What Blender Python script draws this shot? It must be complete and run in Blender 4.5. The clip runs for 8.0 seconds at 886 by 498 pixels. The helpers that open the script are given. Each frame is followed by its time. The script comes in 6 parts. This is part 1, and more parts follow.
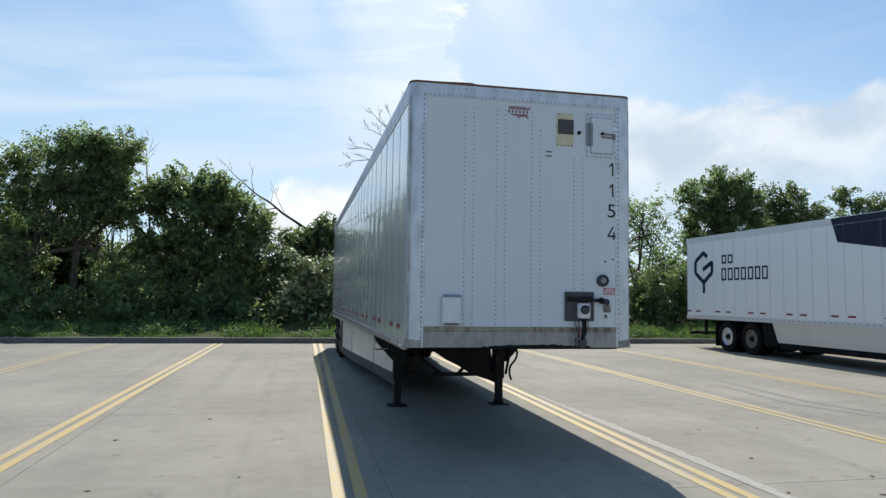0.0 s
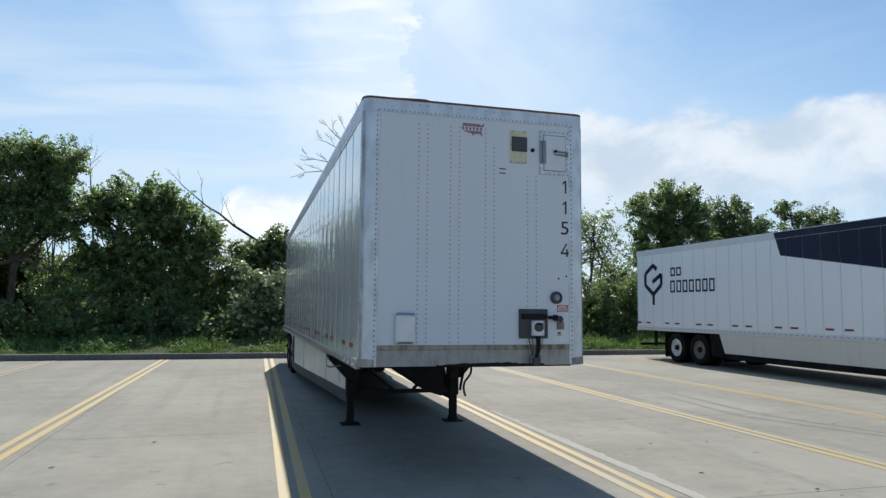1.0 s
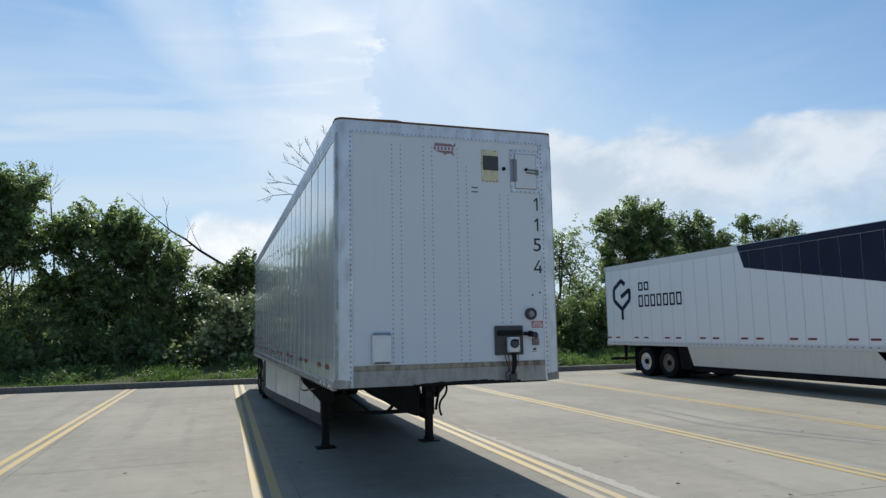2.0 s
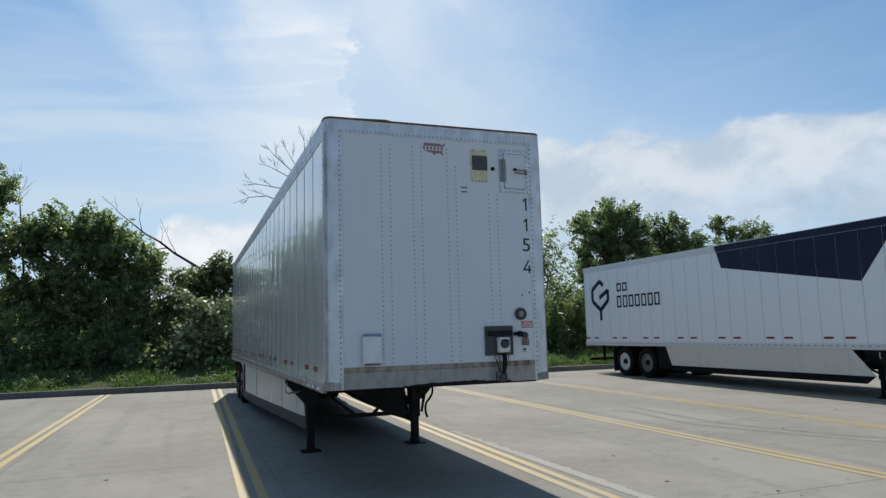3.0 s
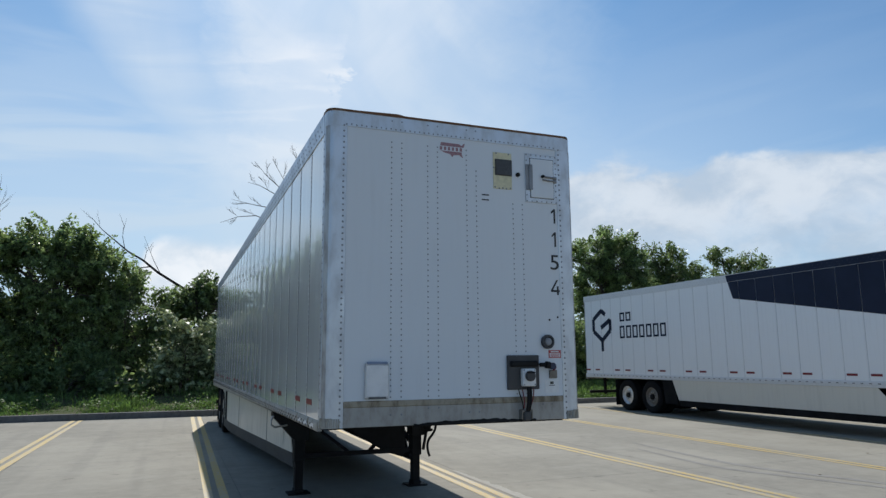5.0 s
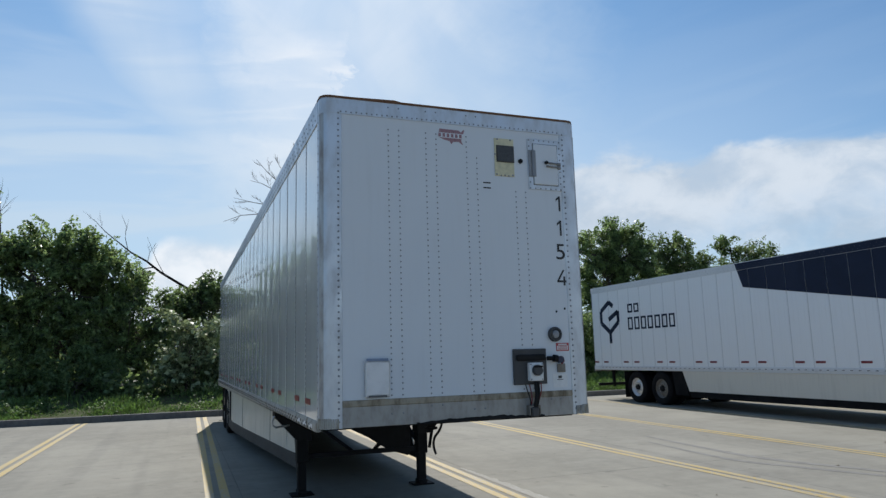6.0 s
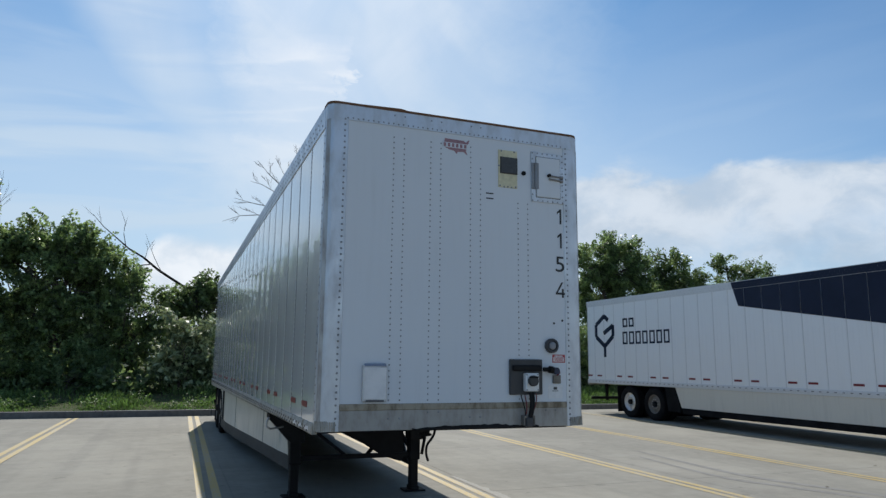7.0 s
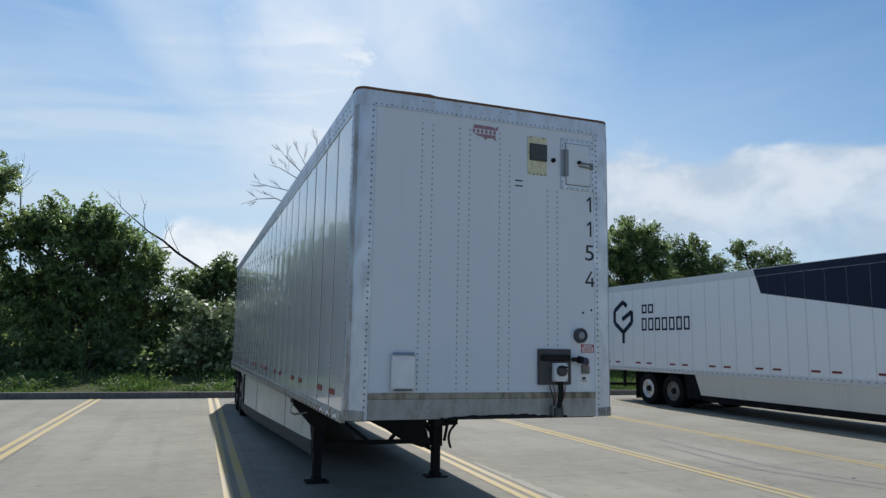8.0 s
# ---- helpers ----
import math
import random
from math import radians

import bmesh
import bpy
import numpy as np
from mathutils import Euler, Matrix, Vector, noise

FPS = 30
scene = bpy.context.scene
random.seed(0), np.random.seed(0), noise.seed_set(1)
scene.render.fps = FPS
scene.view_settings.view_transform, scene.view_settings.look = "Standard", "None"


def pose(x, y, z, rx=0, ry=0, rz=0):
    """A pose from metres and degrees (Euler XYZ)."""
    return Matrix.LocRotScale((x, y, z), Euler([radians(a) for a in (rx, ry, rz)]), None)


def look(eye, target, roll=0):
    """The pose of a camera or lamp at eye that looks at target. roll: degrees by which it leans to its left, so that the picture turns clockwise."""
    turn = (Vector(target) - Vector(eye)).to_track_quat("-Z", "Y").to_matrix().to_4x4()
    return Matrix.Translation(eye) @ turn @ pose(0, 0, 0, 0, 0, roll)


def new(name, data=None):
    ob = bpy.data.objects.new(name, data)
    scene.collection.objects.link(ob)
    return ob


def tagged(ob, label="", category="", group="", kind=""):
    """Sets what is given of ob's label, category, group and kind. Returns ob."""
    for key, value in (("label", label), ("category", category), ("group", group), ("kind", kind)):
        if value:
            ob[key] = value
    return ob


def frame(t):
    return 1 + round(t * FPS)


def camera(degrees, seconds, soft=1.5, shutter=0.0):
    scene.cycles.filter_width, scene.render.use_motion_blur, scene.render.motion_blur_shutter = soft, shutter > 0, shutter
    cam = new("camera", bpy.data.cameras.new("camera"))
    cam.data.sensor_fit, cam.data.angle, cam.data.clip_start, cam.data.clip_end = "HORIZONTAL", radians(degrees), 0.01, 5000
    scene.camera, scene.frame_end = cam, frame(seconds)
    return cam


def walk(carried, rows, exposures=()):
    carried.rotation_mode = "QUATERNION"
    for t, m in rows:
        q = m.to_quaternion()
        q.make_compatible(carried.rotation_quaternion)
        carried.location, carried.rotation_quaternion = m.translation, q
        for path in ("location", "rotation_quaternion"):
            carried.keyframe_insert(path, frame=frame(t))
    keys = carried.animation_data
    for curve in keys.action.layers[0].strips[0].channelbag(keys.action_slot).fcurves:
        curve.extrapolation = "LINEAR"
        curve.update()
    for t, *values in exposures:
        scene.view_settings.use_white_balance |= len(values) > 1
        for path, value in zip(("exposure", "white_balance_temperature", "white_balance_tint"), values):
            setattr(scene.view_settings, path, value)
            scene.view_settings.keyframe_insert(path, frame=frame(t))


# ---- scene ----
cam = camera(65.4, 8.0, 1.4)

PATH = [
    (0, (-2.4400, -7.3080, 1.7810), (-0.4004, 2.4602, 2.4309), 0.90),
    (0.3, (-2.4406, -7.2659, 1.8222), (-0.2248, 2.4602, 2.5248), 1.22),
    (0.5, (-2.4440, -7.2400, 1.8420), (-0.1285, 2.4523, 2.6772), 1.50),
    (0.7, (-2.4431, -7.2482, 1.8634), (-0.0316, 2.4268, 2.6247), 1.85),
    (1, (-2.4200, -7.2370, 1.8590), (0.2599, 2.3627, 2.6740), 0.60),
    (1.3, (-2.4119, -7.2525, 1.8505), (0.5298, 2.2474, 2.8983), -0.41),
    (1.5, (-2.4170, -7.2420, 1.8490), (0.6078, 2.2223, 2.9789), -0.70),
    (1.7, (-2.4378, -7.2591, 1.8361), (0.6155, 2.1995, 2.9371), -0.77),
    (2.8, (-2.6431, -7.2156, 1.8387), (0.7402, 2.1235, 2.9938), -1.48),
    (3, (-2.6420, -7.1630, 1.8220), (0.8131, 2.1523, 2.9570), -1.40),
    (3.3, (-2.5947, -6.9836, 1.8049), (0.9618, 2.3077, 2.8166), -0.93),
    (3.5, (-2.5560, -6.8890, 1.8330), (0.9382, 2.4288, 2.8178), -1.10),
    (3.7, (-2.5464, -6.7761, 1.8438), (0.9169, 2.5344, 2.9934), -0.93),
    (4, (-2.5670, -6.6070, 1.8390), (0.8380, 2.6929, 3.2240), -0.10),
    (4.3, (-2.6269, -6.4227, 1.8302), (0.7513, 2.8743, 3.2971), 0.53),
    (4.5, (-2.6340, -6.3050, 1.8400), (0.8608, 2.9444, 3.3349), 0.80),
    (4.7, (-2.6110, -6.1988, 1.8298), (0.9873, 3.0087, 3.3381), 0.17),
    (5.8, (-2.4020, -5.8714, 1.8245), (1.0783, 3.3764, 3.3625), -1.46),
    (6, (-2.4050, -5.8390, 1.8250), (1.1209, 3.4033, 3.2904), -1.40),
    (6.3, (-2.4216, -5.8646, 1.8187), (1.1655, 3.3549, 3.2792), -0.69),
    (6.5, (-2.4490, -5.8880, 1.8230), (1.1651, 3.3147, 3.3226), -0.40),
    (6.7, (-2.4638, -5.9036, 1.8283), (1.1748, 3.2806, 3.3808), 0.12),
    (7, (-2.4650, -5.8860, 1.8210), (1.0954, 3.3250, 3.3962), 0.70),
    (7.3, (-2.4896, -5.9077, 1.8420), (1.0624, 3.3374, 3.2240), 0.83),
    (7.5, (-2.5070, -5.8620, 1.8480), (0.9591, 3.4060, 3.2935), 0.30),
    (7.7, (-2.5314, -5.8360, 1.8581), (0.9101, 3.4553, 3.2094), 0.85),
    (8, (-2.5620, -5.7740, 1.8720), (0.8184, 3.5421, 3.2072), 1.20),
]
walk(cam, [(t, look(eye, aim, roll)) for t, eye, aim, roll in PATH],
     exposures=[(0, 0.06, 6280, 10), (1.5, -0.02, 6200, 10), (3.0, -0.2, 6230, 10), (4.5, -0.21, 6120, 10), (8.0, -0.21, 6090, 10)])

# ---- world, sun, exposure ----
SUN = Vector((0.168, 0.98, 1.0)).normalized()          # towards the sun
SUN_EL = math.asin(SUN.z)
SUN_AZ = math.atan2(SUN.x, SUN.y)                     # clockwise from +y


class Nodes:
    """Short hand for building a node tree."""

    def __init__(self, tree):
        self.tree = tree
        tree.nodes.clear()

    def add(self, kind, **values):
        n = self.tree.nodes.new(kind)
        for k, v in values.items():
            n.inputs[int(k[1:]) if k[0] == "i" and k[1:].isdigit() else k.replace("_", " ")].default_value = v
        return n

    def link(self, a, out, b, inp):
        self.tree.links.new(a.outputs[out], b.inputs[inp])

    def math(self, op, a, b=None, c=None):
        n = self.tree.nodes.new("ShaderNodeMath")
        n.operation = op
        for i, v in enumerate((a, b, c)):
            if v is None:
                continue
            if isinstance(v, (int, float)):
                n.inputs[i].default_value = v
            else:
                self.tree.links.new(v, n.inputs[i])
        return n.outputs[0]

    def ramp(self, value, lo, hi, to_lo=0.0, to_hi=1.0):
        n = self.tree.nodes.new("ShaderNodeMapRange")
        n.interpolation_type = "SMOOTHSTEP"
        for i, v in enumerate((value, lo, hi, to_lo, to_hi)):
            if isinstance(v, (int, float)):
                n.inputs[i].default_value = v
            else:
                self.tree.links.new(v, n.inputs[i])
        return n.outputs[0]

    def mix(self, fac, a, b, kind="MIX"):
        n = self.tree.nodes.new("ShaderNodeMix")
        n.data_type, n.blend_type = "RGBA", kind
        for i, v in ((0, fac), (6, a), (7, b)):
            if isinstance(v, (int, float)):
                n.inputs[i].default_value = v
            elif isinstance(v, tuple):
                n.inputs[i].default_value = (*v, 1)
            else:
                self.tree.links.new(v, n.inputs[i])
        return n.outputs[2]

    def noise(self, vector, scale, detail=3.0, rough=0.5, distortion=0.0):
        n = self.tree.nodes.new("ShaderNodeTexNoise")
        n.inputs["Scale"].default_value = scale
        n.inputs["Detail"].default_value = detail
        n.inputs["Roughness"].default_value = rough
        n.inputs["Distortion"].default_value = distortion
        if vector is not None:
            self.tree.links.new(vector, n.inputs["Vector"])
        return n.outputs[0]

    def mapped(self, vector, scale=(1, 1, 1), place=(0, 0, 0), turn=(0, 0, 0)):
        n = self.tree.nodes.new("ShaderNodeMapping")
        n.inputs["Scale"].default_value = scale
        n.inputs["Location"].default_value = place
        n.inputs["Rotation"].default_value = turn
        self.tree.links.new(vector, n.inputs["Vector"])
        return n.outputs[0]


world = bpy.data.worlds.new("world")
scene.world = world
world.use_nodes = True
W = Nodes(world.node_tree)
sky = W.add("ShaderNodeTexSky")
sky.sky_type, sky.sun_disc, sky.sun_elevation, sky.sun_rotation = "NISHITA", False, SUN_EL, SUN_AZ
sky.air_density, sky.dust_density, sky.ozone_density = 1.0, 0.6, 2.5
blue = W.mix(1.0, sky.outputs[0], (0.053, 0.089, 0.108), "MULTIPLY")
coord = W.add("ShaderNodeTexCoord")
xyz = W.add("ShaderNodeSeparateXYZ")
W.link(coord, "Generated", xyz, 0)
dx, dy, dz = xyz.outputs
elev = W.math("MULTIPLY", W.math("ARCSINE", dz), 57.2958)
azim = W.math("MULTIPLY", W.math("ARCTAN2", dx, dy), 57.2958)
# high thin cloud, spread on a plane overhead
over = W.math("ADD", W.math("MAXIMUM", dz, 0.0), 0.16)
plane = W.add("ShaderNodeCombineXYZ")
W.tree.links.new(W.math("DIVIDE", dx, over), plane.inputs[0])
W.tree.links.new(W.math("DIVIDE", dy, over), plane.inputs[1])
streak = W.noise(W.mapped(plane.outputs[0], (1.15, 0.75, 1), (3.1, 0.4, 0), (0, 0, 0.9)), 1.15, 7, 0.55, 1.1)
broad = W.noise(W.mapped(plane.outputs[0], (1, 1, 1), (7.3, 1.9, 0)), 0.75, 3, 0.5, 0.4)
wisps = W.noise(W.mapped(plane.outputs[0], (3.2, 0.8, 1), (1.7, 2.2, 0), (0, 0, 0.45)), 1.5, 6, 0.52, 0.8)
veil = W.ramp(W.math("ADD", W.math("ADD", W.math("MULTIPLY", streak, 0.55), W.math("MULTIPLY", broad, 0.25)), W.math("MULTIPLY", wisps, 0.30)), 0.38, 0.72)
# the brightness round the sun
toward = W.add("ShaderNodeVectorMath")
toward.operation = "DOT_PRODUCT"
W.link(coord, "Generated", toward, 0)
toward.inputs[1].default_value = SUN
near_sun = W.math("MULTIPLY", W.ramp(toward.outputs["Value"], 0.77, 0.99), W.ramp(azim, 12.0, 36.0, 1.0, 0.5))


def angles(scale_az, scale_el, slant=0.0, place=(0, 0, 0)):
    """Noise coordinates in degrees of azimuth and elevation."""
    n = W.add("ShaderNodeCombineXYZ")
    W.tree.links.new(W.math("ADD", W.math("MULTIPLY", azim, scale_az), place[0]), n.inputs[0])
    W.tree.links.new(W.math("ADD", W.math("MULTIPLY", W.math("ADD", elev, W.math("MULTIPLY", azim, slant)), scale_el), place[1]), n.inputs[1])
    n.inputs[2].default_value = place[2]
    return n.outputs[0]


def product(*values):
    out = values[0]
    for v in values[1:]:
        out = W.math("MULTIPLY", out, v)
    return out


ragged = W.math("MULTIPLY", W.math("SUBTRACT", W.noise(angles(0.16, 0.22, 0.0, (3.0, 1.0, 0.0)), 1.0, 6, 0.6, 0.4), 0.5), 5.0)
frayed = W.math("MULTIPLY", W.math("SUBTRACT", W.noise(angles(0.45, 0.75, 0.0, (8.0, 5.0, 2.0)), 1.0, 5, 0.6, 0.8), 0.5), 4.0)
az_r, el_r = W.math("ADD", azim, W.math("ADD", ragged, frayed)), W.math("ADD", elev, W.math("MULTIPLY", ragged, 0.8))
brushed = W.noise(angles(0.07, 0.42, -0.08, (1.0, 2.0, 4.0)), 1.0, 5, 0.46, 0.6)
curls = W.noise(angles(0.11, 0.16, 0.5, (6.0, 2.0, 1.0)), 1.0, 4, 0.45, 0.8)
# the bright torn cloud under the sun, with a crisp eastern edge
torn = product(W.ramp(az_r, 12.3, 13.9, 1.0, 0.0), W.ramp(az_r, -6.0, 9.0), W.ramp(el_r, 8.0, 16.0), W.ramp(el_r, 23.0, 28.5, 1.0, 0.25), W.ramp(brushed, 0.36, 0.56, 0.76, 1.0))
# the wide milky veil below it and to the east of it
milky = product(W.ramp(az_r, -4.0, 6.0), W.ramp(az_r, 20.0, 40.0, 1.0, 0.0), W.ramp(elev, 7.0, 17.0, 0.75, 1.0), W.ramp(curls, 0.30, 0.66, 0.62, 0.84))
# a slanting plume that comes down from the north-west
off = W.math("ADD", W.math("ADD", W.math("MULTIPLY", W.math("ADD", azim, 0.6), 0.69), W.math("MULTIPLY", W.math("SUBTRACT", elev, 18.2), 0.72)), W.math("MULTIPLY", ragged, 0.35))
plume = product(W.ramp(off, -3.2, 1.4), W.ramp(off, 1.2, 8.0, 1.0, 0.45), W.ramp(azim, -16.0, -6.0), W.ramp(brushed, 0.30, 0.66, 0.50, 0.74), W.ramp(azim, 7.0, 12.0, 1.0, 0.0))
# thin brushed cloud low in the north-west
brushwork = product(W.ramp(brushed, 0.37, 0.62, 0.16, 0.82), W.ramp(elev, 14.5, 20.5, 1.0, 0.28), W.ramp(azim, 4.0, 14.0, 1.0, 0.25))
seen = product(W.ramp(azim, -80.0, -45.0), W.ramp(azim, 75.0, 110.0, 1.0, 0.0))
detail = W.math("MAXIMUM", W.math("MAXIMUM", torn, plume), W.math("MAXIMUM", milky, brushwork))
far_veil = W.math("MULTIPLY", veil, 0.25)
veil = W.math("MINIMUM", W.math("ADD", product(detail, seen), W.math("MULTIPLY", far_veil, W.math("SUBTRACT", 1.0, seen))), 1.0)
# a low bank of cumulus that stands higher to the north-east
ring = W.add("ShaderNodeCombineXYZ")
W.tree.links.new(W.math("MULTIPLY", azim, 0.06), ring.inputs[0])
W.tree.links.new(W.math("MULTIPLY", elev, 0.10), ring.inputs[1])
lumps = W.noise(ring.outputs[0], 2.2, 5, 0.55, 0.2)
rise = W.math("ADD", W.ramp(azim, -5.0, -1.0, 3.5, 9.2), W.ramp(azim, 6.0, 26.0, 0.0, 6.0))
crest = W.math("ADD", rise, W.math("MULTIPLY", W.math("SUBTRACT", lumps, 0.5), W.ramp(azim, 2.0, 24.0, 3.5, 8.5)))
bank = W.ramp(W.math("SUBTRACT", crest, elev), -0.5, 1.2)
bank = W.math("MULTIPLY", bank, W.ramp(elev, -1.0, 4.0, 0.45, 0.95))
puffs = W.noise(W.mapped(ring.outputs[0], (1, 0.75, 1), (2.3, 5.1, 0)), 3.6, 7, 0.6, 0.3)
bank = W.math("MULTIPLY", bank, W.math("MULTIPLY", W.ramp(puffs, 0.36, 0.58, 0.84, 1.0), W.ramp(W.math("SUBTRACT", crest, elev), 4.0, 10.0, 1.0, 0.5)))
shade = W.ramp(W.math("ADD", W.math("MULTIPLY", lumps, 0.5), W.math("MULTIPLY", puffs, 0.5)), 0.38, 0.62, 0.35, 1.0)
cloud_lit = W.mix(W.math("MAXIMUM", torn, W.math("MULTIPLY", near_sun, W.ramp(wisps, 0.35, 0.65, 0.6, 0.9))), (0.66, 0.79, 0.90), (1.14, 1.12, 1.09))
color = W.mix(W.math("MULTIPLY", veil, 0.85), blue, cloud_lit)
bank_color = W.mix(shade, (0.51, 0.61, 0.71), (0.88, 0.92, 0.95))
bank_color = W.mix(1.0, bank_color, W.mix(W.ramp(azim, 2.0, 30.0), (1.22, 1.17, 1.12), (0.95, 0.96, 0.97)), "MULTIPLY")
haze = W.math("MULTIPLY", W.ramp(elev, 2.0, 33.0, 0.88, 0.0), W.ramp(toward.outputs["Value"], 0.60, 0.86, 0.30, 1.0))
color = W.mix(haze, color, (0.72, 0.83, 0.91))
color = W.mix(bank, color, bank_color)
back = W.add("ShaderNodeBackground", Strength=1.0)
W.tree.links.new(color, back.inputs["Color"])
W.link(back, 0, W.add("ShaderNodeOutputWorld"), 0)

sun_data = bpy.data.lights.new("sun", "SUN")
sun_data.energy, sun_data.angle, sun_data.color = 4.7, radians(0.5), (1.0, 0.93, 0.82)
sun = new("sun", sun_data)
sun.matrix_world = look((0, 0, 30), Vector((0, 0, 30)) - SUN)


# ---- materials ----
def material(name):
    m = bpy.data.materials.new(name)
    m.use_nodes = True
    return m, Nodes(m.node_tree)


def finish(n, color, rough=0.5, metal=0.0, bump=None, strength=0.2, distance=0.01, coat=0.0, translucent=None, spec=0.5):
    p = n.add("ShaderNodeBsdfPrincipled", Metallic=metal)
    p.inputs["Coat Weight"].default_value = coat
    p.inputs["Coat Roughness"].default_value = 0.035
    p.inputs["Specular IOR Level"].default_value = spec
    for key, v in (("Base Color", color), ("Roughness", rough)):
        if isinstance(v, tuple):
            p.inputs[key].default_value = (*v, 1)
        elif isinstance(v, (int, float)):
            p.inputs[key].default_value = v
        else:
            n.tree.links.new(v, p.inputs[key])
    if bump is not None:
        b = n.add("ShaderNodeBump", Strength=strength, Distance=distance)
        n.tree.links.new(bump, b.inputs["Height"])
        n.link(b, 0, p, "Normal")
    out = n.add("ShaderNodeOutputMaterial")
    if translucent:
        t = n.add("ShaderNodeBsdfTranslucent")
        n.tree.links.new(translucent[0], t.inputs["Color"])
        mixed = n.add("ShaderNodeMixShader", i0=translucent[1])
        n.link(p, 0, mixed, 1)
        n.link(t, 0, mixed, 2)
        n.link(mixed, 0, out, 0)
    else:
        n.link(p, 0, out, 0)


def place_of(n):
    """World-sized coordinates."""
    return n.add("ShaderNodeNewGeometry").outputs["Position"]


def concrete_material():
    m, n = material("broom_finished_concrete")
    pos = place_of(n)
    rnd = n.add("ShaderNodeObjectInfo").outputs["Random"]
    big = n.noise(pos, 0.35, 4, 0.55)
    mid = n.noise(n.mapped(pos, (1.0, 0.35, 1)), 1.7, 4, 0.6)
    lanes = n.noise(n.mapped(pos, (1.6, 0.05, 1)), 1.0, 3, 0.55)
    grain = n.noise(pos, 60, 3, 0.6)
    broom = n.noise(n.mapped(pos, (0.6, 26, 1)), 1.6, 2, 0.6)
    c = n.mix(n.ramp(big, 0.3, 0.7), (0.232, 0.219, 0.195), (0.335, 0.316, 0.282))
    c = n.mix(n.ramp(mid, 0.42, 0.72, 0.0, 0.42), c, (0.20, 0.193, 0.176))
    c = n.mix(n.ramp(lanes, 0.50, 0.70, 0.0, 0.45), c, (0.19, 0.183, 0.172))
    c = n.mix(n.ramp(broom, 0.35, 0.75, 0.0, 0.13), c, (0.19, 0.183, 0.17))
    c = n.mix(n.math("MULTIPLY", rnd, 0.12), c, (0.22, 0.212, 0.197))
    spots = n.noise(pos, 3.2, 3, 0.6)
    c = n.mix(n.ramp(spots, 0.64, 0.72, 0.0, 0.55), c, (0.12, 0.115, 0.105))
    blotch = n.noise(n.mapped(pos, (0.5, 1.6, 1), (4, 2, 0)), 1.1, 5, 0.65)
    c = n.mix(n.ramp(blotch, 0.5, 0.75, 0.0, 0.35), c, (0.37, 0.357, 0.33))
    mottle = n.noise(n.mapped(pos, (1.0, 1.0, 1), (9, 3, 0)), 4.2, 6, 0.68)
    c = n.mix(n.ramp(mottle, 0.40, 0.68, 0.0, 0.30), c, (0.345, 0.328, 0.288))
    c = n.mix(n.ramp(mottle, 0.50, 0.32, 0.0, 0.14), c, (0.20, 0.19, 0.165))
    c = n.mix(n.ramp(grain, 0.35, 0.65, 0.0, 0.16), c, (0.185, 0.176, 0.158))
    c = n.mix(1.0, c, (1.03, 1.025, 0.96), "MULTIPLY")
    finish(n, c, 0.85, bump=n.math("ADD", n.math("MULTIPLY", grain, 0.5), broom), strength=0.25, distance=0.004, spec=0.3)
    return m


def line_paint_material(name, bright, wear, rough=0.48):
    m, n = material(name)
    pos = place_of(n)
    worn = n.noise(pos, 22, 5, 0.7)
    patches = n.noise(n.mapped(pos, (1, 0.4, 1)), 1.1, 3, 0.6)
    c = n.mix(n.ramp(patches, 0.3, 0.7, 0.0, 0.5), bright, tuple(0.8 * v + 0.05 for v in bright))
    c = n.mix(n.ramp(n.math("ADD", worn, n.math("MULTIPLY", patches, 0.4)), 0.78 - wear, 0.9 - wear, 0.0, 0.8), c, (0.36, 0.335, 0.28))
    finish(n, c, rough, bump=worn, strength=0.15, distance=0.002, spec=0.5 if rough < 0.6 else 0.3)
    return m


def painted_metal(name, color, rough=0.22, dirt=0.25, wave=0.15, coat=0.3, dirt_color=(0.33, 0.31, 0.27)):
    m, n = material(name)
    pos = n.add("ShaderNodeTexCoord").outputs["Object"]
    streaks = n.noise(n.mapped(pos, (9, 9, 0.7)), 1.6, 4, 0.6)
    cloudy = n.noise(pos, 1.3, 3, 0.5)
    fine = n.noise(pos, 40, 3, 0.6)
    f = n.math("MULTIPLY", n.ramp(streaks, 0.45, 0.8), n.ramp(cloudy, 0.3, 0.7, 0.3, 1.0))
    c = n.mix(n.math("MULTIPLY", f, dirt), color, dirt_color)
    c = n.mix(n.ramp(fine, 0.66, 0.74, 0.0, 0.25 * dirt), c, (0.2, 0.18, 0.16))
    r = n.ramp(cloudy, 0.3, 0.7, rough * 0.8, rough * 1.5)
    finish(n, c, r, bump=n.noise(n.mapped(pos, (1, 2.2, 0.8)), 1.5, 2, 0.4), strength=wave, distance=0.03, coat=coat)
    return m


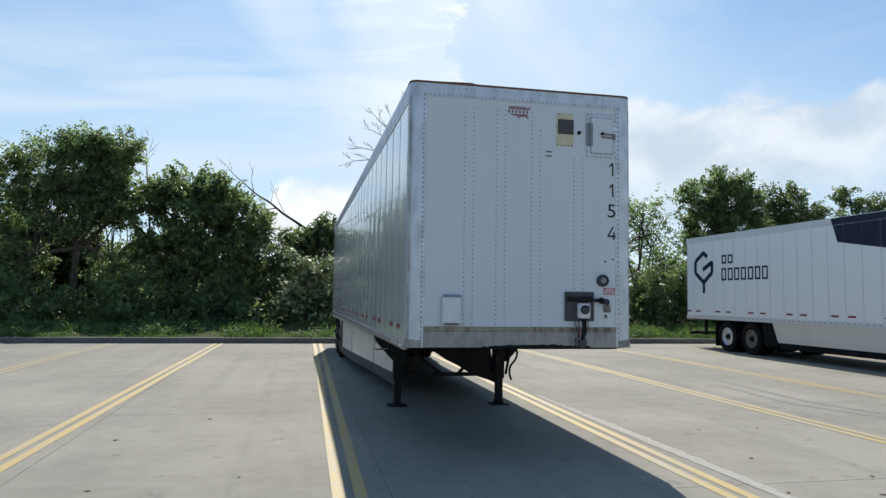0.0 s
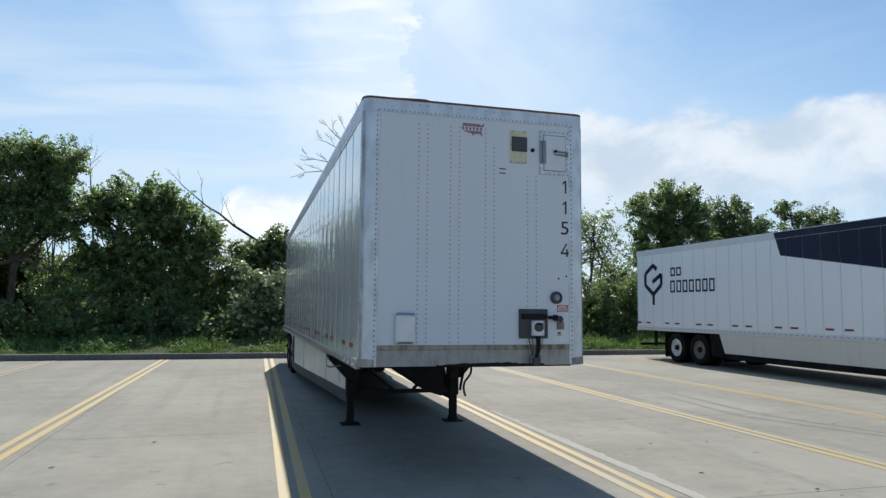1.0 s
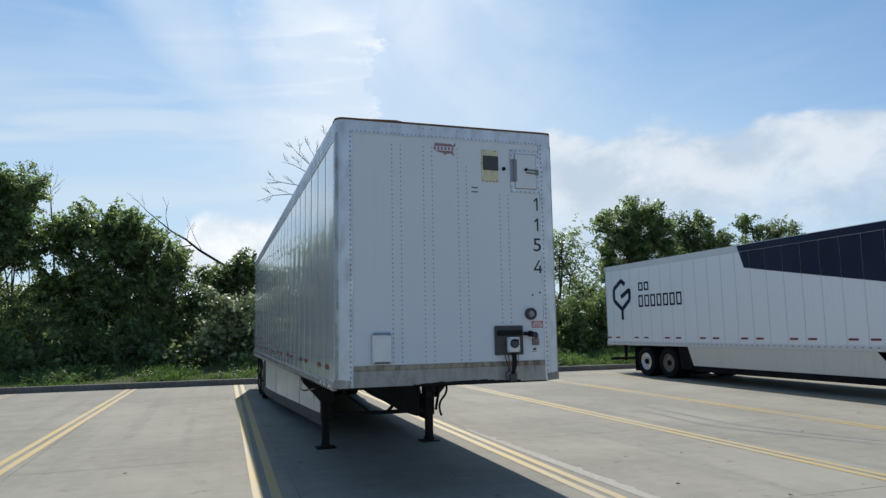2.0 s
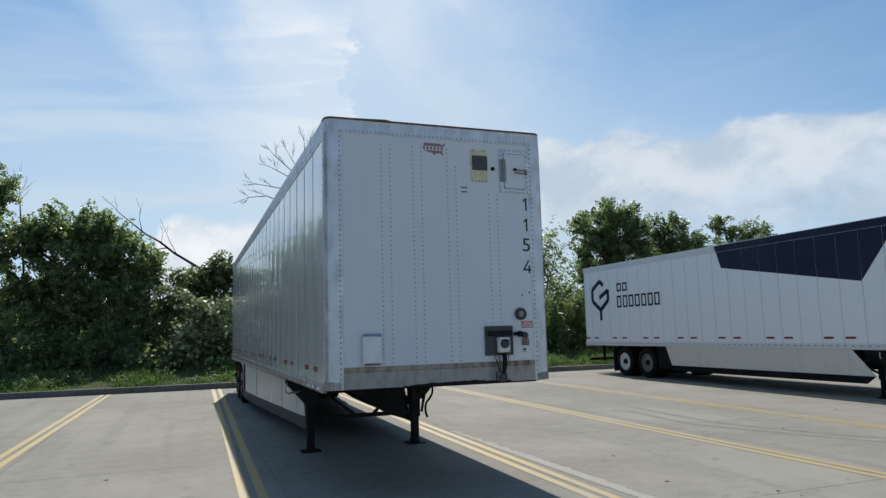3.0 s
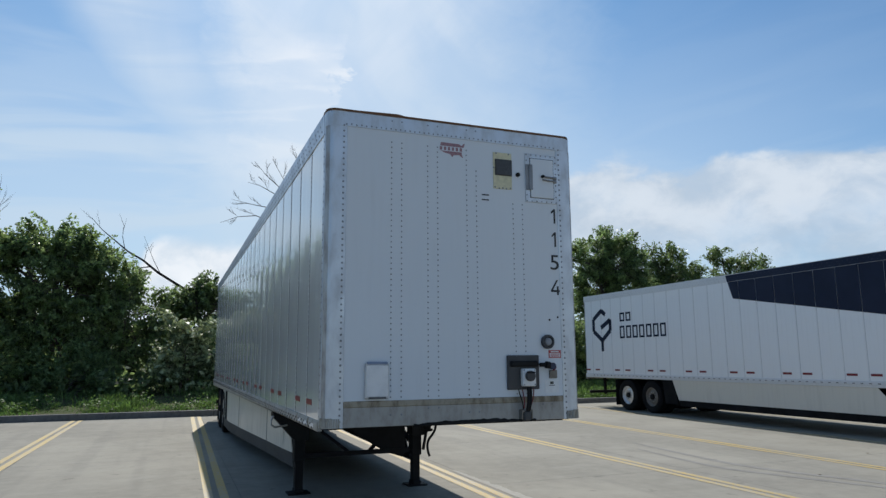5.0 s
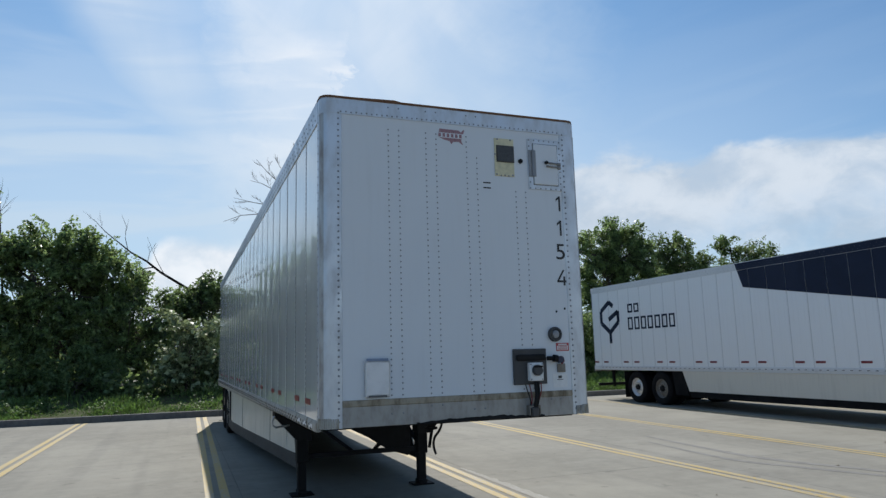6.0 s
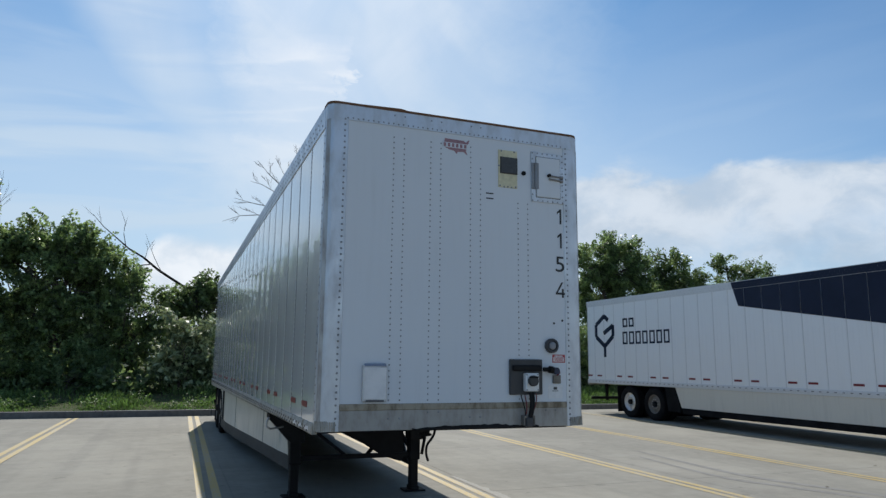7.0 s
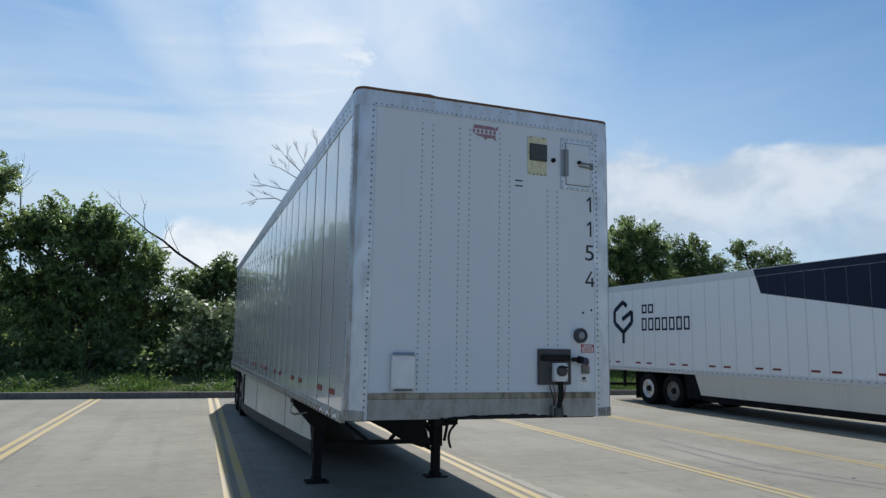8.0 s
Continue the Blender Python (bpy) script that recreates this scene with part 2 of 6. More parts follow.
def bare_metal(name, color, rough=0.38, metal=0.9, grime=0.4, grime_color=(0.20, 0.17, 0.13)):
    m, n = material(name)
    pos = n.add("ShaderNodeTexCoord").outputs["Object"]
    g = n.noise(n.mapped(pos, (3, 3, 1.2)), 3.2, 5, 0.65)
    s = n.noise(pos, 30, 3, 0.6)
    c = n.mix(n.ramp(g, 0.42, 0.72, 0.0, grime), color, grime_color)
    c = n.mix(n.ramp(s, 0.55, 0.75, 0.0, 0.3 * grime), c, (0.30, 0.20, 0.11))
    finish(n, c, n.ramp(g, 0.3, 0.7, rough, rough + 0.3), metal=metal, bump=s, strength=0.12, distance=0.003)
    return m


def plain(name, color, rough=0.6, metal=0.0, vary=0.25, scale=14.0, bump=0.15, spec=0.5):
    m, n = material(name)
    pos = n.add("ShaderNodeTexCoord").outputs["Object"]
    a = n.noise(pos, scale, 4, 0.6)
    b = n.noise(pos, scale * 0.15, 3, 0.5)
    c = n.mix(n.ramp(a, 0.35, 0.7, 0.0, vary), color, tuple(v * 0.45 for v in color))
    c = n.mix(n.ramp(b, 0.4, 0.7, 0.0, vary * 0.8), c, tuple(min(1, v * 1.25 + 0.015) for v in color))
    finish(n, c, rough, metal, bump=a, strength=bump, distance=0.004, spec=spec)
    return m


def leaf_material(name, dark, light, through_color, share=0.38, rough=0.5):
    m, n = material(name)
    rnd = n.add("ShaderNodeNewGeometry").outputs["Random Per Island"]
    pos = place_of(n)
    # Clump-sized noise puts sunlit and shaded foliage into the leaf colour.
    lit_clumps = n.noise(pos, 2.4, 4, 0.6)
    f = n.math("ADD", n.math("MULTIPLY", n.math("POWER", rnd, 2.2), 0.5), n.math("MULTIPLY", n.ramp(lit_clumps, 0.45, 0.60), 0.5))
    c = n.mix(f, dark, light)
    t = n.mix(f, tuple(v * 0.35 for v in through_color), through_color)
    finish(n, c, rough, translucent=(t, share), spec=0.45)
    return m


def bark_material(name, color):
    m, n = material(name)
    pos = place_of(n)
    ridges = n.noise(n.mapped(pos, (6, 6, 1.4)), 3.5, 5, 0.65)
    c = n.mix(n.ramp(ridges, 0.35, 0.7), tuple(v * 0.5 for v in color), color)
    finish(n, c, 0.9, bump=ridges, strength=0.6, distance=0.03, spec=0.2)
    return m


def soil_material():
    m, n = material("grassy_soil")
    pos = place_of(n)
    a, b = n.noise(pos, 1.2, 5, 0.6), n.noise(pos, 18, 4, 0.6)
    c = n.mix(n.ramp(a, 0.35, 0.65), (0.06, 0.085, 0.025), (0.10, 0.085, 0.05))
    c = n.mix(n.ramp(b, 0.4, 0.7, 0.0, 0.6), c, (0.045, 0.05, 0.02))
    finish(n, c, 0.95, bump=b, strength=0.6, distance=0.05, spec=0.2)
    return m


CONCRETE = concrete_material()
JOINT = plain("joint_sealant", (0.18, 0.172, 0.158), 0.8)
KERB = plain("kerb_concrete", (0.15, 0.147, 0.143), 0.85, scale=9, vary=0.5, bump=0.4, spec=0.3)
SCUFF = plain("rubber_scuff", (0.25, 0.239, 0.218), 0.85, vary=0.35, scale=5, spec=0.3)
LITTER = plain("dry_brown_leaf", (0.25, 0.21, 0.15), 0.8, vary=0.5)
GHOST = line_paint_material("ghost_of_old_line", (0.43, 0.415, 0.38), 0.17, 0.85)
YELLOW = line_paint_material("yellow_line_paint", (0.50, 0.355, 0.098), 0.10, 0.58)
PALE_YELLOW = line_paint_material("worn_yellow_line_paint", (0.48, 0.375, 0.17), 0.16)
WHITE = painted_metal("white_trailer_paint", (0.68, 0.71, 0.75), 0.42, 0.07, 0.02, 0.08)
SIDE_WHITE = painted_metal("glossy_white_side_sheet", (0.68, 0.695, 0.70), 0.17, 0.2, 0.05, 0.6)
FLEET_WHITE = painted_metal("fleet_white_side_sheet", (0.84, 0.85, 0.86), 0.45, 0.12, 0.04, 0.08)
FLEET_RAIL = painted_metal("white_painted_rail", (0.66, 0.67, 0.68), 0.35, 0.2, 0.05, 0.1)
FLEET_SHELL = plain("grey_sheet_joint", (0.60, 0.605, 0.615), 0.6, vary=0.2)
FLEET_SKIRT = painted_metal("cream_white_skirt_panel", (0.68, 0.65, 0.575), 0.4, 0.25, 0.10, 0.1)
NAVY = plain("navy_graphic_film", (0.007, 0.014, 0.040), 0.55, vary=0.3, scale=5, bump=0.05, spec=0.25)
ALU = bare_metal("weathered_aluminium", (0.58, 0.59, 0.61), 0.36, 0.65, 0.40)
NOSE_RAIL = bare_metal("dull_nose_rail_aluminium", (0.385, 0.37, 0.345), 0.5, 0.25, 0.42, (0.20, 0.17, 0.13))
BAND = bare_metal("brown_grimed_band", (0.36, 0.32, 0.25), 0.55, 0.25, 0.85, (0.13, 0.10, 0.06))
HOLDER = plain("clouded_plastic_window", (0.76, 0.76, 0.77), 0.4, vary=0.25, scale=8)
GRIMY_ALU = bare_metal("grimy_aluminium", (0.45, 0.44, 0.41), 0.5, 0.45, 0.75, (0.22, 0.18, 0.11))
POST_WHITE = bare_metal("brushed_corner_aluminium", (0.60, 0.63, 0.68), 0.30, 0.70, 0.28, (0.38, 0.37, 0.35))
HINGE = bare_metal("dull_hinge_steel", (0.27, 0.28, 0.30), 0.45, 0.5, 0.4)
RIVET = bare_metal("dull_rivet_metal", (0.28, 0.295, 0.325), 0.45, 0.4, 0.5)
CORNER_TRIM = bare_metal("scuffed_corner_metal", (0.46, 0.465, 0.47), 0.36, 0.60, 0.55, (0.17, 0.145, 0.13))
SEAM_STRIP = plain("dark_seam_strip", (0.085, 0.088, 0.095), 0.45, vary=0.4)
PALE_RIVET = bare_metal("pale_rivet_metal", (0.62, 0.62, 0.62), 0.35, 0.5, 0.2)
BOLT = plain("dark_bolt_steel", (0.07, 0.07, 0.075), 0.55, metal=0.3)
SEAM = plain("dark_seam", (0.05, 0.05, 0.055), 0.7)
RUST = plain("rusty_roof_edge", (0.17, 0.075, 0.03), 0.75, scale=25, vary=0.6, bump=0.4)
BLACK = plain("black_painted_steel", (0.009, 0.009, 0.010), 0.65, vary=0.5, spec=0.2)
BLACK_PLASTIC = plain("black_plastic", (0.045, 0.046, 0.05), 0.5, vary=0.4)
RUBBER = plain("tyre_rubber", (0.010, 0.010, 0.011), 0.9, vary=0.5, bump=0.5, spec=0.14)
SKIRT = painted_metal("dirty_white_skirt_panel", (0.64, 0.62, 0.55), 0.38, 0.55, 0.10, 0.1, (0.27, 0.25, 0.215))
SKIRT_EDGE = plain("grey_skirt_edge_strip", (0.065, 0.064, 0.061), 0.7, vary=0.4)
STEEL_RIM = bare_metal("bright_wheel_disc", (0.72, 0.72, 0.72), 0.35, 0.8, 0.3)
DULL_RIM = bare_metal("dirty_wheel_disc", (0.22, 0.205, 0.185), 0.5, 0.5, 0.6)
RED = plain("red_reflector_tape", (0.19, 0.013, 0.022), 0.4, vary=0.3)
RED_PRINT = plain("faded_red_print", (0.34, 0.19, 0.215), 0.5, vary=0.4, scale=30)
WHITE_TAPE = plain("white_reflector_tape", (0.72, 0.72, 0.74), 0.35, vary=0.15)
CREAM = plain("yellowed_adhesive_plate", (0.68, 0.63, 0.43), 0.7, vary=0.35, scale=20)
DARK_MESH = plain("dark_vent_mesh", (0.075, 0.08, 0.088), 0.7, vary=0.4, scale=60)
INK = plain("black_vinyl_figure", (0.012, 0.012, 0.014), 0.4, vary=0.2)
STICKER = plain("white_sticker", (0.76, 0.77, 0.78), 0.45, vary=0.2)
GREY_BLUE = plain("grey_blue_clip", (0.20, 0.25, 0.36), 0.4, vary=0.3)
STICKER_RED = plain("red_warning_print", (0.45, 0.075, 0.08), 0.5, vary=0.3, scale=30)
BLUE_HOSE = plain("blue_air_coupling", (0.015, 0.022, 0.06), 0.45)
BARK = bark_material("grey_brown_bark", (0.17, 0.145, 0.12))
# Near-black bark of the leafless trees.
DEAD_BARK = bark_material("near_black_dead_bark", (0.034, 0.029, 0.027))
# Near-black to bright pairs: lit and shaded clumps carried in the colour.
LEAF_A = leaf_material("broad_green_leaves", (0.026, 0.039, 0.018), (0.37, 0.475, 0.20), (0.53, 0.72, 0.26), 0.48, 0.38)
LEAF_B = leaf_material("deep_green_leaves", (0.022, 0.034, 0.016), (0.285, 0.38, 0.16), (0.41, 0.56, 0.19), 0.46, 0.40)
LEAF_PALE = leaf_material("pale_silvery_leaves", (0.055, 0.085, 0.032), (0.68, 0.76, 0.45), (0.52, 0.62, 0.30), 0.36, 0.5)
LEAF_YELLOW = leaf_material("yellow_green_leaves", (0.075, 0.125, 0.034), (0.27, 0.36, 0.17), (0.36, 0.49, 0.19), 0.44)
GRASS = leaf_material("fresh_weeds", (0.056, 0.095, 0.028), (0.235, 0.335, 0.11), (0.25, 0.43, 0.09), 0.38, 0.6)
SOIL = soil_material()


# ---- mesh tools ----
def mesh_object(name, mesh, mat, parent=None, label="", smooth=False):
    if not mesh.materials:
        mesh.materials.append(mat)
    if smooth:
        mesh.polygons.foreach_set("use_smooth", [True] * len(mesh.polygons))
    ob = new(name, mesh)
    ob.parent = parent
    return tagged(ob, label)


def part(name, bm, mat, parent, label="", smooth=False):
    mesh = bpy.data.meshes.new(name)
    bmesh.ops.recalc_face_normals(bm, faces=bm.faces)
    bm.to_mesh(mesh)
    bm.free()
    return mesh_object(name, mesh, mat, parent, label, smooth)


def thing(name, m, label, category, group="", kind=""):
    ob = new(name)
    ob.matrix_world = m
    ob.empty_display_size = 0.2
    return tagged(ob, label, category, group, kind)


def array_mesh(name, verts, faces):
    """A mesh from a vertex array and an array of equally sided faces."""
    verts, faces = np.asarray(verts, dtype=np.float32), np.asarray(faces, dtype=np.int32)
    mesh = bpy.data.meshes.new(name)
    k = faces.shape[1]
    mesh.vertices.add(len(verts))
    mesh.vertices.foreach_set("co", verts.ravel())
    mesh.loops.add(faces.size)
    mesh.loops.foreach_set("vertex_index", faces.ravel())
    mesh.polygons.add(len(faces))
    mesh.polygons.foreach_set("loop_start", np.arange(0, faces.size, k, dtype=np.int32))
    mesh.polygons.foreach_set("loop_total", np.full(len(faces), k, dtype=np.int32))
    mesh.update(calc_edges=True)
    return mesh


def box(bm, x0, x1, y0, y1, z0, z1, bevel=0.0, seg=1):
    size = Vector((x1 - x0, y1 - y0, z1 - z0))
    made = bmesh.ops.create_cube(bm, size=1.0, matrix=Matrix.Translation(((x0 + x1) / 2, (y0 + y1) / 2, (z0 + z1) / 2)) @ Matrix.Diagonal((*size, 1)))
    if bevel:
        edges = {e for v in made["verts"] for e in v.link_edges}
        bmesh.ops.bevel(bm, geom=list(edges), offset=bevel, segments=seg, profile=0.5, affect="EDGES")
    return bm


def boxed(*args, **kw):
    return box(bmesh.new(), *args, **kw)


def rod(bm, a, b, r, r2=None, sides=10):
    a, b = Vector(a), Vector(b)
    turn = (b - a).to_track_quat("Z", "Y").to_matrix().to_4x4()
    bmesh.ops.create_cone(bm, cap_ends=True, segments=sides, radius1=r, radius2=r if r2 is None else r2, depth=(b - a).length,
                          matrix=Matrix.Translation((a + b) / 2) @ turn)
    return bm


def bar(bm, a, b, w, h):
    """A square bar from a to b."""
    a, b = Vector(a), Vector(b)
    turn = (b - a).to_track_quat("Z", "Y").to_matrix().to_4x4()
    bmesh.ops.create_cube(bm, size=1.0, matrix=Matrix.Translation((a + b) / 2) @ turn @ Matrix.Diagonal((w, h, (b - a).length, 1)))
    return bm


def slab_from_outline(bm, points, normal, depth):
    """A plate of that thickness from an outline; it grows along the normal."""
    low = [bm.verts.new(p) for p in points]
    high = [bm.verts.new(Vector(p) + Vector(normal) * depth) for p in points]
    bm.faces.new(low)
    bm.faces.new(high)
    for i in range(len(points)):
        j = (i + 1) % len(points)
        bm.faces.new((low[i], low[j], high[j], high[i]))
    return bm


def revolve(bm, profile, centre, axis="X", steps=28):
    """Turns a profile of (along, radius) round an axis."""
    rings = []
    for s in range(steps):
        a = 2 * math.pi * s / steps
        ring = []
        for along, r in profile:
            p = (along, r * math.cos(a), r * math.sin(a)) if axis == "X" else (r * math.cos(a), along, r * math.sin(a))
            ring.append(bm.verts.new(Vector(centre) + Vector(p)))
        rings.append(ring)
    for s in range(steps):
        a, b = rings[s], rings[(s + 1) % steps]
        for i in range(len(profile) - 1):
            bm.faces.new((a[i], b[i], b[i + 1], a[i + 1]))
    return bm


def tube_path(bm, points, r, sides=7):
    """A round cable along points."""
    pts = [Vector(p) for p in points]
    rings = []
    d0 = (pts[1] - pts[0]).normalized()
    q = d0.to_track_quat("Z", "Y")
    for i, p in enumerate(pts):
        d = (pts[min(i + 1, len(pts) - 1)] - pts[max(i - 1, 0)]).normalized()
        q = d0.rotation_difference(d) @ q
        d0 = d
        rings.append([bm.verts.new(p + q @ Vector((r * math.cos(2 * math.pi * s / sides), r * math.sin(2 * math.pi * s / sides), 0))) for s in range(sides)])
    for a, b in zip(rings, rings[1:]):
        for s in range(sides):
            bm.faces.new((a[s], a[(s + 1) % sides], b[(s + 1) % sides], b[s]))
    bm.faces.new(rings[0])
    bm.faces.new(rings[-1])
    return bm


def bezier(a, b, c, d, n=10):
    a, b, c, d = Vector(a), Vector(b), Vector(c), Vector(d)
    return [a * (1 - t) ** 3 + b * 3 * t * (1 - t) ** 2 + c * 3 * t * t * (1 - t) + d * t ** 3 for t in (i / n for i in range(n + 1))]


STUDS = {}


def rivets(centres, normal, r, mat, parent, h=0.006):
    """Domed rivet heads, gathered thing by thing until set_rivets() makes them."""
    n = Vector(normal)
    u = n.orthogonal().normalized()
    v = n.cross(u)
    verts, faces = STUDS.setdefault((parent.name, mat.name), ([], []))
    for c in centres:
        c = Vector(c)
        base = len(verts)
        for ring_r, ring_h in ((r, 0.0), (r * 0.6, h * 0.8)):
            for s in range(6):
                a = math.pi * s / 3
                verts.append(tuple(c + u * ring_r * math.cos(a) + v * ring_r * math.sin(a) + n * ring_h))
        verts.append(tuple(c + n * h))
        for s in range(6):
            t = (s + 1) % 6
            faces += [(base + s, base + t, base + 6 + t), (base + s, base + 6 + t, base + 6 + s), (base + 6 + s, base + 6 + t, base + 12)]


def set_rivets():
    for (owner, mat_name), (verts, faces) in STUDS.items():
        ob = mesh_object("rivets", array_mesh("rivets", verts, faces), bpy.data.materials[mat_name], bpy.data.objects[owner], smooth=True)
        tagged(ob, kind="stuff")


# ---- ground ----
KERB_Y = 17.2
ground = mesh_object("ground", array_mesh("ground", [(-1500, -1500, -0.05), (1500, -1500, -0.05), (1500, 1500, -0.05), (-1500, 1500, -0.05)], [(0, 1, 2, 3)]), SOIL,
                     label="open grassy soil round the truck park")
tagged(ground, category="ground", kind="structure")

JOINTS_X = [-28.8, -25.4, -22.0, -18.6, -15.2, -11.8, -8.4, -5.0, -1.58, 1.83, 5.3, 8.55, 11.9, 15.3, 18.7, 22.1, 25.5, 28.9, 32.3]
JOINTS_Y = [-28.72, -24.15, -19.58, -15.01, -10.44, -5.87, -1.30, 3.27, 7.84, 12.41, KERB_Y]
pavement = part("pavement", boxed(-28.9, 32.4, -28.8, KERB_Y, -0.045, -0.007), JOINT, None, "pale broom-finished concrete truck park with sealed joints")
tagged(pavement, category="pavement", kind="structure")


# ---- verge and kerb ----
def verge_height(x, y):
    d = y - KERB_Y
    return 0.12 + 0.24 * min(d / 5.0, 1.0) + 0.02 * max(d - 5.0, 0) + 0.06 * noise.noise((x * 0.5, y * 0.5, 0))


vx, vy = np.meshgrid(np.linspace(-70, 90, 161), np.concatenate([np.linspace(KERB_Y + 0.16, 26, 22), np.linspace(28, 80, 12)]))
vz = np.array([verge_height(a, b) for a, b in zip(vx.ravel(), vy.ravel())])
cols, rows_n = vx.shape[1], vx.shape[0]
idx = np.arange(cols * rows_n).reshape(rows_n, cols)
vf = np.stack([idx[:-1, :-1].ravel(), idx[:-1, 1:].ravel(), idx[1:, 1:].ravel(), idx[1:, :-1].ravel()], 1)
verge = mesh_object("verge", array_mesh("verge", np.stack([vx.ravel(), vy.ravel(), vz], 1), vf), SOIL, None, "weedy earth verge behind the kerb", smooth=True)
tagged(verge, category="verge", kind="structure")

kerb = thing("kerb", Matrix.Identity(4), "dark weathered concrete kerb along the truck park", "kerb", kind="structure")
stone = None
for i in range(34):
    x0 = -50 + 3.05 * i
    if stone is None:
        bm = boxed(0.004, 3.046, 0, 0.18, -0.04, 0.185, bevel=0.02, seg=2)
        stone = part("kerb_stone", bm, KERB, kerb)
        stone.location = (x0, KERB_Y, 0)
    else:
        ob = new("kerb_stone", stone.data)
        ob.parent, ob.location = kerb, (x0, KERB_Y + 0.004 * (i % 3), 0)


# ---- parking lines ----
def stripe(x_near, x_far, width, y0=-14.0, y1=KERB_Y - 0.06):
    """One painted stripe with slightly uneven edges."""
    n = 40
    verts, faces = [], []
    for i in range(n + 1):
        y = y0 + (y1 - y0) * i / n
        x = x_near + (x_far - x_near) * (y - 0.0) / 17.0
        e = 0.004 * noise.noise((y * 1.3, x, 3)), 0.004 * noise.noise((y * 1.3, x, 7))
        verts += [(x - width / 2 + e[0], y, 0.004), (x + width / 2 + e[1], y, 0.004)]
        if i:
            faces.append((2 * i - 2, 2 * i - 1, 2 * i + 1, 2 * i))
    return array_mesh("stripe", verts, faces)


# centre of each double line near the camera and at the kerb, and the paint
LINES = [(-12.1, -11.7, PALE_YELLOW), (-8.75, -8.32, PALE_YELLOW), (-5.34, -4.99, YELLOW), (-1.93, -1.73, YELLOW), (1.52, 1.58, YELLOW),
         (4.93, 4.76, YELLOW), (8.25, 8.08, YELLOW), (11.25, 11.2, PALE_YELLOW), (14.6, 14.6, PALE_YELLOW)]
for near_x, far_x, paint in LINES:
    line = thing("parking_line", Matrix.Identity(4), "worn double yellow parking line painted on concrete", "parking line", "parking bay lines", "structure")
    for off in (-0.097, 0.097):
        mesh_object("stripe", stripe(near_x + off, far_x + off, 0.112), paint, line)


ghost_line = thing("old_line", Matrix.Identity(4), "pale ghost of an old removed line on concrete", "old line", kind="structure")
gv, gf = [], []
for i in range(181):
    y = -3.2 + 7.8 * i / 180
    w = 0.085 * math.sin(math.pi * (0.04 + 0.92 * i / 180)) ** 0.6
    x = 1.888 - 0.022 * y
    gv += [(x - w + 0.016 * noise.noise((y * 9.0, 1.0, 0)), y, 0.0035), (x + w + 0.05 * noise.noise((y * 5.3, 5.0, 0)) + 0.03 * noise.noise((y * 19.0, 5.0, 0)), y, 0.0035)]
    if i:
        gf.append((2 * i - 2, 2 * i - 1, 2 * i + 1, 2 * i))
mesh_object("stripe", array_mesh("stripe", gv, gf), GHOST, ghost_line)


def tyre_mark(points, width):
    """A dark curved rubber mark on the concrete."""
    pts = [Vector((x, y, 0.003)) for x, y in points]
    fine = []
    for k in range(len(pts) - 1):
        a, b, c, d = pts[max(k - 1, 0)], pts[k], pts[k + 1], pts[min(k + 2, len(pts) - 1)]
        for i in range(8):
            f = i / 8
            fine.append(0.5 * (2 * b + (c - a) * f + (2 * a - 5 * b + 4 * c - d) * f * f + (3 * b - a - 3 * c + d) * f ** 3))
    fine.append(pts[-1])
    verts, faces = [], []
    for i, p in enumerate(fine):
        d = (fine[min(i + 1, len(fine) - 1)] - fine[max(i - 1, 0)]).normalized()
        n = Vector((-d.y, d.x, 0)) * width / 2 * (0.35 + 0.65 * math.sin(math.pi * i / (len(fine) - 1)))
        verts += [tuple(p - n), tuple(p + n)]
        if i:
            faces.append((2 * i - 2, 2 * i - 1, 2 * i + 1, 2 * i))
    ob = mesh_object("tyre_mark", array_mesh("tyre_mark", verts, faces), SCUFF, None, "faint dark curved tyre mark on concrete")
    return tagged(ob, category="tyre mark", group="tyre marks", kind="structure")


tyre_mark([(6.6, 6.4), (6.45, 4.8), (6.38, 3.6), (6.5, 2.7), (6.8, 1.84), (7.1, 0.98), (7.6, 0.1)], 0.17)
tyre_mark([(6.1, 5.6), (5.95, 4.2), (5.92, 3.1), (6.2, 2.3), (6.55, 1.4), (6.95, 0.5), (7.4, -0.4)], 0.15)


# ---- semi-trailers ----
LENGTH, HALF, TOP = 16.15, 1.295, 4.10
PITCH = 0.640
NOSE_UP = math.radians(0.30)


def skirt_line(side, rear=12.3, straight=False):
    """Plan of an aero skirt, rear to front; it turns inwards towards the nose, or runs straight under the rail."""
    if straight:
        return [(side * 1.265, rear - (rear - 4.03) * k / 6) for k in range(7)]
    if side > 0:
        return [(1.255, rear), (1.16, 10.4), (1.06, 9.0), (1.01, 7.5), (0.99, 6.2), (0.98, 5.0), (0.97, 4.35)]
    return [(-1.255, rear), (-1.255, 10.3), (-1.17, 8.9), (-1.06, 7.5), (-0.95, 6.2), (-0.86, 5.0), (-0.80, 4.35)]


